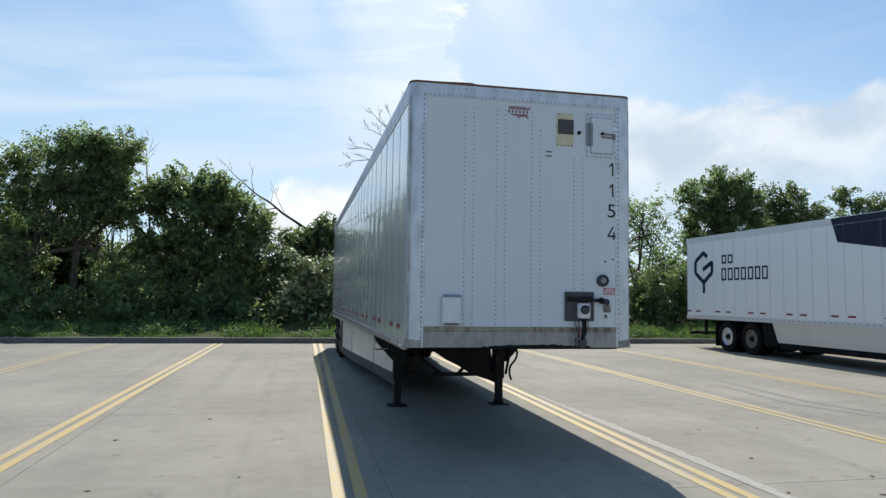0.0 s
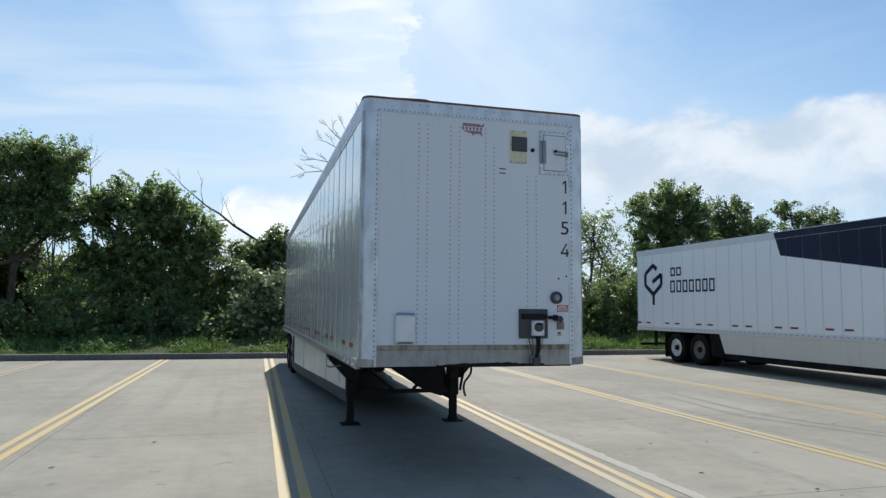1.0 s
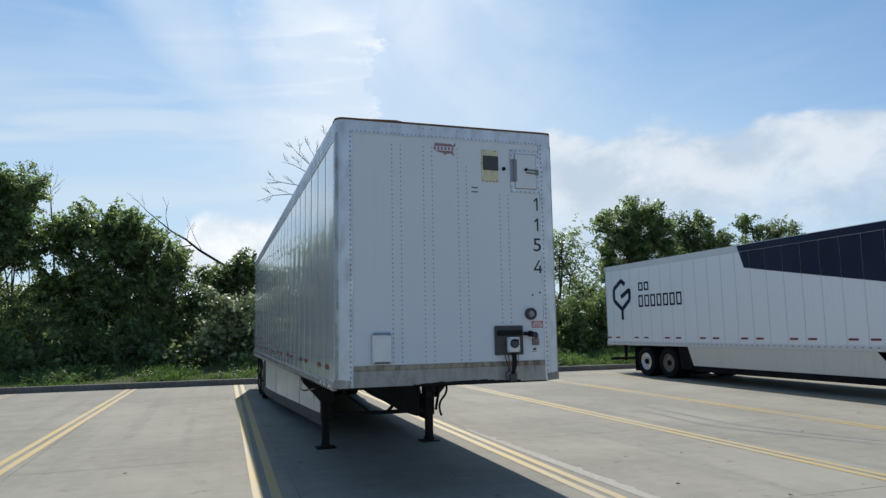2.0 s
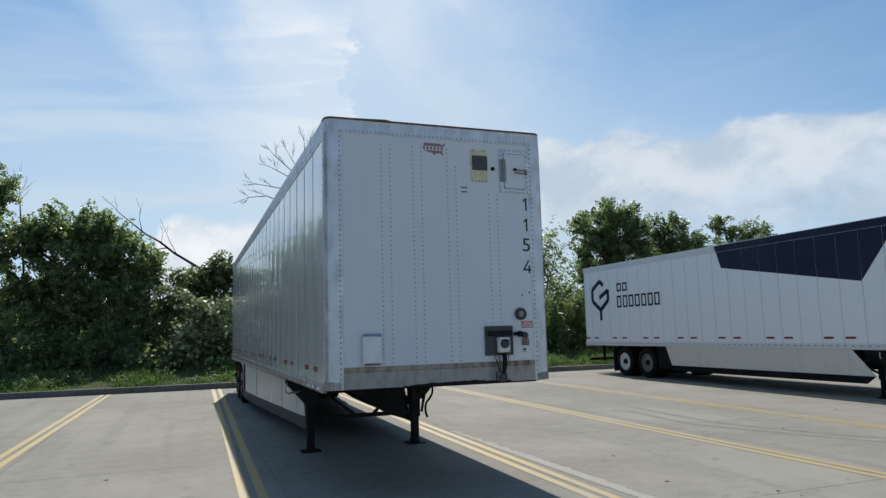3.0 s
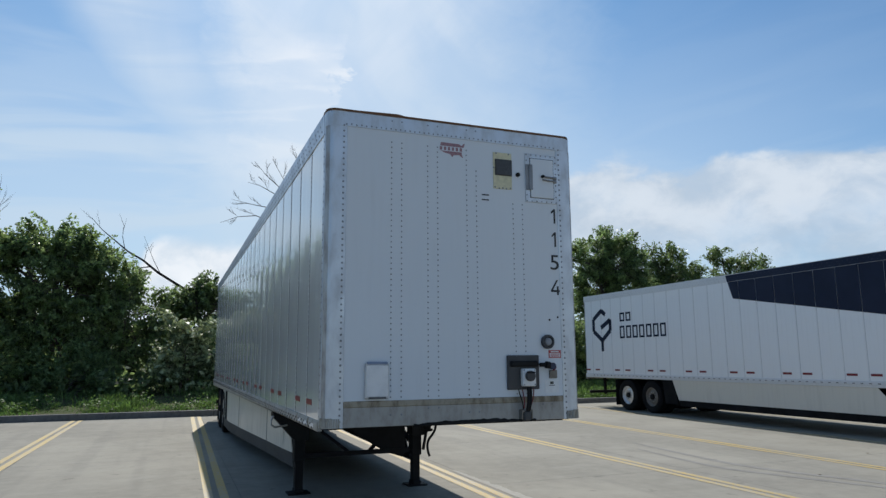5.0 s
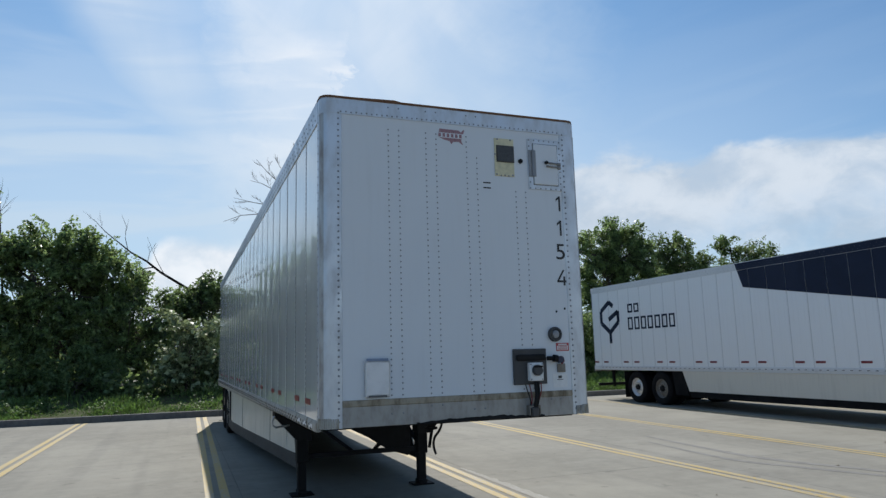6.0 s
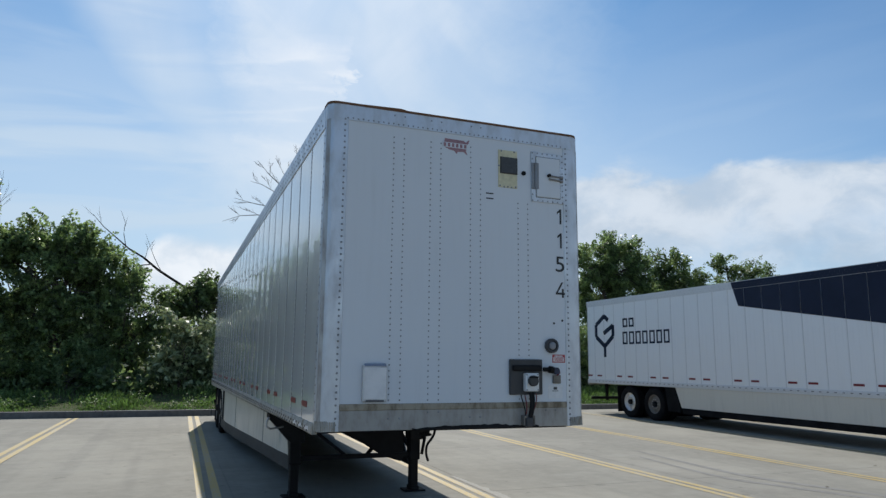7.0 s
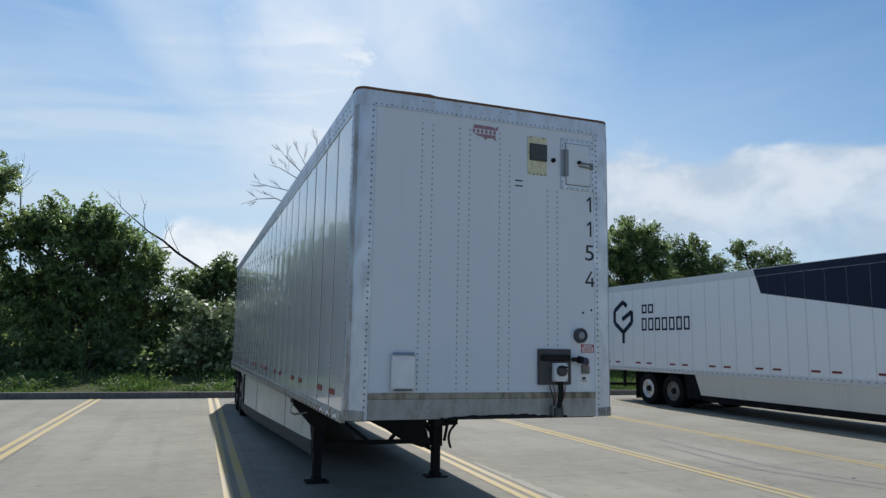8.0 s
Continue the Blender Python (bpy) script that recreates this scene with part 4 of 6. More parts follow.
def figure(parent, text, x, z, height, mat):
    """A cut vinyl figure on the front sheet."""
    if text == "1":
        h, w = height / 2, 0.0105
        bm = bmesh.new()
        outline = [(w * 2.2, -h), (w * 2.2, h), (w * 0.7, h), (-w * 2.4, h - 0.030), (-w * 2.4, h - 0.052), (w * 0.4, h - 0.028), (w * 0.4, -h)]
        slab_from_outline(bm, [(x + a, 0.0035, z + b) for a, b in outline], (0, 1, 0), 0.004)
        return part("figure", bm, mat, parent, "black cut-out figure 1")
    if text == "4":
        h, w = height / 2, 0.010
        bm = bmesh.new()
        for k, (a, b, c, d) in enumerate((((0.012, h), (0.032, h), (-0.032, -0.030), (-0.052, -0.030)), ((-0.052, -0.046), (0.052, -0.046), (0.052, -0.026), (-0.052, -0.026)), ((0.016, -h), (0.036, -h), (0.036, 0.012), (0.016, 0.012)))):
            slab_from_outline(bm, [(x + p, 0.0035 - 0.0004 * k, z + q) for p, q in (a, b, c, d)], (0, 1, 0), 0.004)
        return part("figure", bm, mat, parent, "black cut-out figure 4")
    curve = bpy.data.curves.new("figure", "FONT")
    curve.body, curve.size, curve.align_x, curve.align_y = text, height / 0.69, "CENTER", "CENTER"
    curve.extrude, curve.offset = 0.0012, 0.0004
    tmp = bpy.data.objects.new("figure_text", curve)
    scene.collection.objects.link(tmp)
    bpy.context.view_layer.update()
    mesh = bpy.data.meshes.new_from_object(tmp.evaluated_get(bpy.context.evaluated_depsgraph_get()))
    bpy.data.objects.remove(tmp)
    mesh.name = "figure"
    ob = mesh_object("figure", mesh, mat, parent, "black cut-out figure " + text)
    ob.rotation_euler = (radians(90), 0, 0)
    ob.location = (x, 0.0045, z)
    ob.scale = (1.12, 1, 1)
    return ob


def grey_trailer():
    """The trailer in front of the camera."""
    t, up = van_trailer(pose(0, 0, 0), "white riveted box semi-trailer standing uncoupled on its landing gear", SIDE_WHITE, pair_marks(0.64), 1.405, True, 1.0)
    running_gear(t, up, (DULL_RIM, DULL_RIM), SKIRT_EDGE)
    # top of the nose: rail with a rounded ends, and the rusty roof lip
    bm = bmesh.new()
    arc = []
    for side in (-1, 1):
        run = []
        for i in range(7):
            a = math.pi / 2 * i / 6
            run.append((side * (HALF + 0.003 - 0.09 + 0.09 * math.sin(a)), 0.087 - 0.09 * math.cos(a)))
        run.append((side * (HALF + 0.003), 0.19))
        arc += run[::-1] if side < 0 else run
    lo = [bm.verts.new((x, y, 3.955)) for x, y in arc]
    hi = [bm.verts.new((x, y, 4.098)) for x, y in arc]
    lo_i = [bm.verts.new((x * 0.985, y + 0.03, 3.955)) for x, y in arc]
    hi_i = [bm.verts.new((x * 0.985, y + 0.03, 4.098)) for x, y in arc]
    for i in range(len(arc) - 1):
        for a, b in ((lo, hi), (lo_i, hi_i), (lo, lo_i), (hi, hi_i)):
            bm.faces.new((a[i], a[i + 1], b[i + 1], b[i]))
    part("front_top_rail", bm, POST_WHITE, t, "white front top rail", smooth=False)
    bm = bmesh.new()
    lip_lo, lip_hi, lip_in = [], [], []
    for k, (x, y) in enumerate(arc):
        lip_lo.append(bm.verts.new((x * 1.003, y - 0.006, 4.096)))
        lip_hi.append(bm.verts.new((x * 1.001, y - 0.002, 4.118)))
        lip_in.append(bm.verts.new((x * 0.97, y + 0.10, 4.122)))
    for i in range(len(arc) - 1):
        bm.faces.new((lip_lo[i], lip_lo[i + 1], lip_hi[i + 1], lip_hi[i]))
        bm.faces.new((lip_hi[i], lip_hi[i + 1], lip_in[i + 1], lip_in[i]))
        bm.faces.new((lip_lo[i], lip_lo[i + 1], lip_in[i + 1], lip_in[i]))
    part("roof_lip", bm, RUST, t, "thin rusty lip along the roof edge")
    bm = bmesh.new()
    slab_from_outline(bm, [(-1.20, -0.005, 4.112), (-0.62, -0.005, 4.130), (-0.55, -0.005, 4.118), (-0.60, -0.005, 4.112)], (0, 1, 0), 0.10)
    part("lifted_lip_end", bm, RUST, t)
    rivets([(-1.12 + 0.048 * j, -0.0035, 3.972 + 0.004 * (j % 2)) for j in range(47)] + [(x + d, -0.0035, 4.055) for x in (-0.628, -0.263, 0.147) for d in (-0.05, 0.05)], (0, -1, 0), 0.009, RIVET, t)
    # rivet columns over the posts inside
    for x in (-0.678, -0.577, -0.314, -0.212, 0.095, 0.199, 0.602, 0.708):
        top = 3.88 if x < 0.5 else 3.34
        if 0.05 < x < 0.15:
            top = 3.88
        elif 0.15 < x < 0.3:
            top = 3.66
        rivets([(x, 0.005, 1.46 + 0.0508 * j) for j in range(int((top - 1.46) / 0.0508) + 1)
                                if not (0.47 < x < 0.86 and 1.48 < 1.46 + 0.0508 * j < 1.86)], (0, -1, 0), 0.0080, RIVET, t)
    # bottom of the nose
    part("grimy_band", boxed(-1.112, 1.112, -0.004, 0.04, 1.376, 1.432, bevel=0.006), BAND, t, "brown grimy metal band")
    part("front_bottom_rail", boxed(-1.113, 1.113, 0.001, 0.10, 1.205, 1.378, bevel=0.004), NOSE_RAIL, t, "weathered aluminium front bottom rail")
    rivets([(x + d, 0.0, 1.305 + 0.05 * (k % 2)) for k, x in enumerate((-0.678, -0.314, 0.095, 0.880)) for d in (0.0, 0.102)], (0, -1, 0), 0.009, RIVET, t)
    # torn black seal that hangs from the bottom rail
    bm = bmesh.new()
    pts = []
    n = 70
    for i in range(n + 1):
        x = -0.46 + 1.26 * i / n
        sag = 0.0 + 0.012 * max(0, noise.noise((x * 4.0, 2.0, 0))) + 0.016 * noise.noise((x * 15.0, 5.0, 0))
        pts.append((x, max(0.004, sag)))
    top_v = [bm.verts.new((x, -0.004, 1.214 + 0.022 * min(1.0, 3 * (x + 0.46), 2.5 * (0.80 - x)) + 0.014 * noise.noise((x * 7.0, 9.0, 0)) + 0.009 * noise.noise((x * 23.0, 9.0, 0)))) for x, s in pts]
    low_v = [bm.verts.new((x, -0.006, 1.208 - s)) for x, s in pts]
    bk_v = [bm.verts.new((x, 0.05, 1.206 - s)) for x, s in pts]
    for i in range(n):
        bm.faces.new((top_v[i], top_v[i + 1], low_v[i + 1], low_v[i]))
        bm.faces.new((low_v[i], low_v[i + 1], bk_v[i + 1], bk_v[i]))
        bm.faces.new((top_v[i], top_v[i + 1], bk_v[i + 1], bk_v[i]))
    part("torn_seal", bm, BLACK, t, "torn black seal under the nose")
    # document holder
    bm = boxed(-0.922, -0.700, -0.030, 0.006, 1.448, 1.762, bevel=0.012, seg=2)
    holder = part("document_holder", bm, ALU, t, "white document holder with a grey frame")
    part("holder_window", boxed(-0.910, -0.712, -0.034, -0.028, 1.472, 1.742, bevel=0.004), HOLDER, holder)
    part("holder_lid", boxed(-0.905, -0.715, -0.036, 0.0, 1.752, 1.776, bevel=0.005), GREY_BLUE, holder, "grey-blue lid")
    part("holder_catch", boxed(-0.892, -0.732, -0.038, -0.028, 1.449, 1.466), SEAM_STRIP, holder)
    # vent plate
    plate = part("vent_plate", boxed(0.386, 0.594, -0.002, 0.006, 3.484, 3.862, bevel=0.003), CREAM, t, "yellowed adhesive plate")
    part("vent_frame", boxed(0.404, 0.594, -0.010, 0.0, 3.622, 3.792, bevel=0.004), SKIRT_EDGE, plate)
    bm = bmesh.new()
    for k in range(7):
        box(bm, 0.420, 0.580, -0.014, -0.008, 3.636 + 0.0215 * k, 3.650 + 0.0215 * k)
    part("vent_slats", bm, DARK_MESH, plate, "dark vent slats")
    part("vent_back", boxed(0.417, 0.583, -0.0115, -0.009, 3.633, 3.783), DARK_MESH, plate)
    rivets([(0.392, -0.002, 3.700), (0.405, -0.002, 3.500), (0.575, -0.002, 3.498), (0.42, -0.002, 3.852), (0.56, -0.002, 3.852), (0.450, -0.002, 3.490), (0.490, -0.002, 3.494), (0.530, -0.002, 3.490)], (0, -1, 0), 0.010, RIVET, plate)
    bm = bmesh.new()
    rod(bm, (0.663, 0.008, 3.648), (0.663, -0.012, 3.648), 0.022, sides=14)
    part("hole_plug", bm, BLACK, t, "black hole plug")
    for z in (3.410, 3.360):
        part("dash_mark", boxed(0.258, 0.336, 0.0035, 0.008, z - 0.006, z + 0.006), INK, t)
    # faded red emblem: a plain lobed plate with a pale bar
    bm = bmesh.new()
    outline = [(-0.175, 3.905), (0.02, 3.902), (0.045, 3.885), (0.060, 3.905), (0.080, 3.915), (0.070, 3.880), (0.050, 3.845), (0.045, 3.800), (0.060, 3.765), (0.045, 3.770), (0.020, 3.790), (-0.04, 3.785), (-0.055, 3.762), (-0.075, 3.790), (-0.13, 3.800), (-0.19, 3.825)]
    slab_from_outline(bm, [(x, 0.0035, z) for x, z in outline], (0, 1, 0), 0.004)
    emblem = part("emblem", bm, RED_PRINT, t, "faded red emblem")
    part("emblem_bar", boxed(-0.200, 0.070, 0.0015, 0.004, 3.820, 3.868), WHITE, emblem)
    for k in range(6):
        part("emblem_stroke", boxed(-0.188 + 0.042 * k, -0.162 + 0.042 * k, 0.0, 0.002, 3.826, 3.862), RED_PRINT, emblem)
    # hatch
    hatch = part("hatch_frame", boxed(0.746, 1.118, -0.004, 0.006, 3.372, 3.886, bevel=0.003), POST_WHITE, t, "white riveted hatch frame")
    part("hatch_door", boxed(0.803, 1.070, -0.016, 0.0, 3.424, 3.834, bevel=0.006), WHITE, hatch, "white hatch door")
    part("hatch_gap", boxed(0.797, 1.076, -0.0055, -0.002, 3.418, 3.840), SKIRT_EDGE, hatch)
    bm = boxed(0.748, 0.780, -0.015, -0.003, 3.50, 3.768, bevel=0.003)
    rod(bm, (0.790, -0.016, 3.50), (0.790, -0.016, 3.768), 0.010, sides=8)
    box(bm, 0.798, 0.825, -0.022, -0.014, 3.50, 3.768, bevel=0.003)
    part("hatch_hinge", bm, HINGE, hatch, "long steel hinge")
    for z in (3.648, 3.612):
        bm = bmesh.new()
        rod(bm, (0.935, -0.030, z), (1.095, -0.022, z - 0.006), 0.009, sides=8)
        box(bm, 1.060, 1.105, -0.024, -0.003, z - 0.020, z + 0.012, bevel=0.004)
        part("hatch_latch", bm, HINGE, hatch, "steel latch")
    bm = bmesh.new()
    rod(bm, (0.935, -0.016, 3.648), (0.935, -0.045, 3.648), 0.016, sides=10)
    part("latch_knob", bm, BLACK, hatch)
    edge = [(0.762 + 0.0565 * j, z) for j in range(7) for z in (3.386, 3.872)] + [(x, 3.386 + 0.0607 * j) for j in range(1, 8) for x in (0.762, 1.101)]
    rivets([(x, -0.004, z) for x, z in edge], (0, -1, 0), 0.009, RIVET, hatch)
    # fleet figures
    for text, z in (("1", 3.245), ("1", 3.000), ("5", 2.755), ("4", 2.507)):
        figure(t, text, 1.064, z, 0.152, INK)
    rivets([(1.078, 0.005, 2.206), (0.985, 0.005, 2.178)], (0, -1, 0), 0.012, BLACK, t)
    # round plug
    ring = part("round_socket", revolve(bmesh.new(), [(0.008, 0.070), (-0.022, 0.070), (-0.028, 0.064), (-0.028, 0.050), (-0.014, 0.046), (-0.014, 0.0)], (0.948, 0, 1.960), "Y", 28), BLACK_PLASTIC, t, "round grey socket ring")
    part("socket_core", revolve(bmesh.new(), [(-0.012, 0.040), (-0.030, 0.036), (-0.036, 0.020), (-0.036, 0.0)], (0.948, 0, 1.960), "Y", 20), RIVET, ring)
    # connection box
    plate = part("connection_plate", boxed(0.492, 0.838, -0.020, 0.006, 1.500, 1.828, bevel=0.006), BLACK_PLASTIC, t, "black plastic connection plate")
    part("plate_hood", boxed(0.515, 0.815, -0.055, -0.018, 1.718, 1.775, bevel=0.015, seg=2), BLACK, plate)
    sock = part("socket_box", boxed(0.628, 0.772, -0.075, -0.018, 1.532, 1.700, bevel=0.010, seg=2), STICKER, plate, "pale seven-pin socket box")
    bm = revolve(bmesh.new(), [(-0.074, 0.050), (-0.105, 0.050), (-0.112, 0.044), (-0.112, 0.0)], (0.700, 0, 1.630), "Y", 22)
    part("socket_cap", bm, BLACK_PLASTIC, sock, "black round socket cap")
    bm = boxed(0.655, 0.745, -0.118, -0.10, 1.655, 1.672, bevel=0.004)
    part("cap_hinge", bm, BLACK, sock)
    rivets([(0.642, -0.075, 1.546), (0.758, -0.075, 1.546), (0.642, -0.075, 1.686), (0.758, -0.075, 1.686)], (0, -1, 0), 0.008, RIVET, sock)
    # air couplings
    bm = bmesh.new()
    rod(bm, (0.838, -0.035, 1.735), (0.905, -0.045, 1.735), 0.020, sides=10)
    rod(bm, (0.895, -0.050, 1.735), (0.935, -0.050, 1.730), 0.034, sides=14)
    part("air_coupling", bm, BLACK, t, "black air coupling")
    bm = bmesh.new()
    rod(bm, (0.935, -0.045, 1.728), (0.985, -0.045, 1.722), 0.022, sides=12)
    rod(bm, (0.965, -0.03, 1.722), (0.968, -0.07, 1.722), 0.033, sides=14)
    part("air_coupling", bm, BLUE_HOSE, t, "dark blue air coupling")
    bm = tube_path(bmesh.new(), bezier((0.985, -0.04, 1.72), (1.01, -0.05, 1.73), (1.02, -0.05, 1.70), (0.985, -0.03, 1.68)), 0.008)
    part("short_hose", bm, RED, t, "red short hose")
    bm = boxed(0.958, 1.044, -0.012, 0.006, 1.602, 1.682, bevel=0.005)
    part("metal_tag", bm, DULL_RIM, t, "grimy metal tag")
    # stickers
    tag = part("red_sticker", boxed(0.961, 1.100, 0.0035, 0.008, 1.800, 1.877), STICKER_RED, t, "red and white warning sticker")
    part("sticker_field", boxed(0.972, 1.089, 0.002, 0.005, 1.809, 1.850), STICKER, tag)
    for z in (1.840, 1.828, 1.817):
        part("sticker_line", boxed(0.980, 1.080, 0.0005, 0.003, z - 0.003, z + 0.003), STICKER_RED, tag)
    part("sticker_head", boxed(0.985, 1.075, 0.002, 0.005, 1.858, 1.868), STICKER, tag)
    note = part("white_sticker", boxed(0.910, 1.066, 0.0035, 0.008, 1.462, 1.586), STICKER, t, "white information sticker")
    part("sticker_line", boxed(0.968, 1.006, 0.002, 0.005, 1.545, 1.570), SKIRT_EDGE, note)
    part("sticker_line", boxed(0.955, 1.020, 0.002, 0.005, 1.530, 1.536), SKIRT_EDGE, note)
    # cables down to the bracket on the bottom rail
    for a, d, r, mat in (((0.690, -0.05, 1.52), (0.672, -0.06, 1.30), 0.016, BLACK), ((0.715, -0.05, 1.52), (0.690, -0.06, 1.30), 0.015, BLACK), ((0.640, -0.03, 1.50), (0.640, -0.05, 1.32), 0.005, RED),
                         ((0.760, -0.03, 1.51), (0.705, -0.05, 1.31), 0.005, RED), ((0.60, -0.03, 1.50), (0.63, -0.05, 1.30), 0.005, BLACK)):
        a, d = Vector(a), Vector(d)
        bm = tube_path(bmesh.new(), bezier(a, a + Vector((0, -0.03, -0.07)), d + Vector((0.01, -0.02, 0.06)), d), r)
        part("cable", bm, mat, t)
    bm = boxed(0.615, 0.732, -0.062, 0.002, 1.286, 1.312, bevel=0.004)
    box(bm, 0.615, 0.628, -0.062, 0.002, 1.222, 1.29, bevel=0.003)
    box(bm, 0.719, 0.732, -0.062, 0.002, 1.222, 1.29, bevel=0.003)
    part("cable_bracket", bm, DULL_RIM, t, "grimy steel cable bracket")
    bm = boxed(0.636, 0.712, -0.075, -0.005, 1.208, 1.300, bevel=0.012)
    part("cable_plug", bm, BLACK_PLASTIC, t)
    # loose cable beside the landing gear
    bm = tube_path(bmesh.new(), bezier((0.93, 3.50, 1.08), (1.09, 3.48, 0.95), (1.12, 3.48, 0.82), (0.98, 3.50, 0.68)) + bezier((0.98, 3.50, 0.68), (0.93, 3.50, 0.61), (0.94, 3.50, 0.51), (0.98, 3.50, 0.43))[1:], 0.018)
    part("hanging_cable", bm, BLACK, t, "black cable hanging in a curve")
    bm = tube_path(bmesh.new(), bezier((0.98, 3.52, 1.08), (0.97, 3.52, 0.9), (0.93, 3.52, 0.75), (0.90, 3.55, 0.52)), 0.022)
    part("hanging_cable", bm, BLACK, t)
    # short white strips on the rail next to the nose
    for y in (0.34, 0.66, 0.98):
        part("white_strip", boxed(-HALF - 0.0125, -HALF - 0.0098, y, y + 0.18, 1.19, 1.225), WHITE_TAPE, t)
    return t


FLEET_PITCH, FLEET_FIRST = 0.595, 0.193


def fleet_trailer():
    """The second trailer, with its navy graphic."""
    t, up = van_trailer(pose(11.731 + HALF, -0.12, 0), "white box semi-trailer with a navy swoosh and plain navy emblem", FLEET_WHITE, pair_marks(1.24, 1.768, 0.588), 1.392, True, 0.0, 4.05, 0.006, FLEET_RAIL, FLEET_SHELL, FLEET_PITCH, FLEET_FIRST)
    running_gear(t, up, (STEEL_RIM, DULL_RIM), RUBBER, (13.72, 12.47), 11.4, (0.36, 0.50), 0.52, FLEET_SKIRT, True, 0.72)
    part("front_top_rail", boxed(-1.20, 1.20, 0.0, 0.05, 3.905, 4.035, bevel=0.004), ALU, t)
    part("front_bottom_rail", boxed(-1.113, 1.113, 0.001, 0.10, 1.205, 1.41, bevel=0.004), ALU, t)
    # navy graphic, cut at each sheet
    swoosh = [(8.91, 3.870), (8.74, 3.385), (4.37, 2.675), (3.40, 3.870)]
    x = -HALF - 0.0022
    for k in range(26):
        y0 = FLEET_FIRST + FLEET_PITCH * k
        piece = clip_range(swoosh, y0 + 0.006, y0 + FLEET_PITCH - 0.006)
        if len(piece) >= 3:
            bm = bmesh.new()
            slab_from_outline(bm, [(x, y, z) for y, z in piece], (1, 0, 0), 0.004)
            part("graphic_piece", bm, NAVY, t, "navy graphic film")

    bm = bmesh.new()
    slab_from_outline(bm, [(-HALF - 0.0085, y, z) for y, z in ((8.967, 4.040), (8.906, 3.856), (3.411, 3.856), (3.264, 4.040))], (1, 0, 0), 0.004)
    part("graphic_piece", bm, NAVY, t, "navy graphic film")

    def flat(name, points, label=""):
        bm = bmesh.new()
        slab_from_outline(bm, [(x, y, z) for y, z in points], (1, 0, 0), 0.004)
        return part(name, bm, NAVY, t, label)

    # six-sided emblem of plain bars
    cy, cz = 15.02, 2.915

    def stroke(a, b, w):
        d = Vector((b[0] - a[0], b[1] - a[1]))
        nrm = Vector((-d.y, d.x)).normalized() * w / 2
        flat("emblem_bar", [(a[0] + nrm.x, a[1] + nrm.y), (a[0] - nrm.x, a[1] - nrm.y), (b[0] - nrm.x, b[1] - nrm.y), (b[0] + nrm.x, b[1] + nrm.y)], "navy emblem bar")

    left, right, top, low = cy + 0.52, cy - 0.50, cz + 0.56, cz - 0.50
    stroke((cy - 0.22, top - 0.16), (cy + 0.02, top), 0.155)
    stroke((cy, top), (left, cz + 0.26), 0.155)
    stroke((left, cz + 0.27), (left, cz - 0.17), 0.155)
    stroke((left, cz - 0.16), (cy, low), 0.155)
    stroke((cy, low), (right, cz - 0.16), 0.155)
    stroke((right, cz - 0.17), (right, cz + 0.22), 0.155)
    stroke((right, cz + 0.20), (cy + 0.06, cz - 0.05), 0.155)
    stroke((cy, low), (cy, cz - 0.88), 0.145)
    # two rows of plain upright bars
    for z0, z1, starts in ((3.03, 3.33, (13.98, 13.64)), (2.46, 2.88, (14.00, 13.64, 13.29, 12.94, 12.58, 12.23, 11.88))):
        for y in starts:
            for off in (0.03, 0.235):
                flat("letter_bar", [(y - off, z0), (y - off - 0.06, z0), (y - off - 0.06, z1), (y - off, z1)], "navy upright bar")
            for za in (z0, z1 - 0.06):
                flat("letter_bar", [(y - 0.092, za), (y - 0.233, za), (y - 0.233, za + 0.06), (y - 0.092, za + 0.06)], "navy cross bar")
    return t


# ---- trees ----
def tube_arrays(store, points, r0, r1, sides=6):
    """Adds a tapered limb to a store of vertices and faces."""
    verts, faces = store
    pts = [Vector(p) for p in points]
    n = len(pts)
    base = len(verts)
    for i, p in enumerate(pts):
        d = (pts[min(i + 1, n - 1)] - pts[max(i - 1, 0)]).normalized()
        q = d.to_track_quat("Z", "Y")
        r = r0 + (r1 - r0) * i / (n - 1)
        for s in range(sides):
            a = 2 * math.pi * s / sides
            verts.append(tuple(p + q @ Vector((r * math.cos(a), r * math.sin(a), 0))))
    for i in range(n - 1):
        for s in range(sides):
            t = (s + 1) % sides
            faces.append((base + i * sides + s, base + i * sides + t, base + (i + 1) * sides + t, base + (i + 1) * sides + s))


def wander(a, b, rng, amount, n=6, lift=0.12):
    """Points from a to b with a natural bend."""
    a, b = Vector(a), Vector(b)
    off = Vector(rng.normal(0, 1, 3)) * amount * (b - a).length
    off.z += lift * (b - a).length
    return [a.lerp(b, t) + off * (4 * t * (1 - t)) * 0.5 + Vector(rng.normal(0, 1, 3)) * amount * 0.12 * (b - a).length * (0 < t < 1) for t in (i / n for i in range(n + 1))]


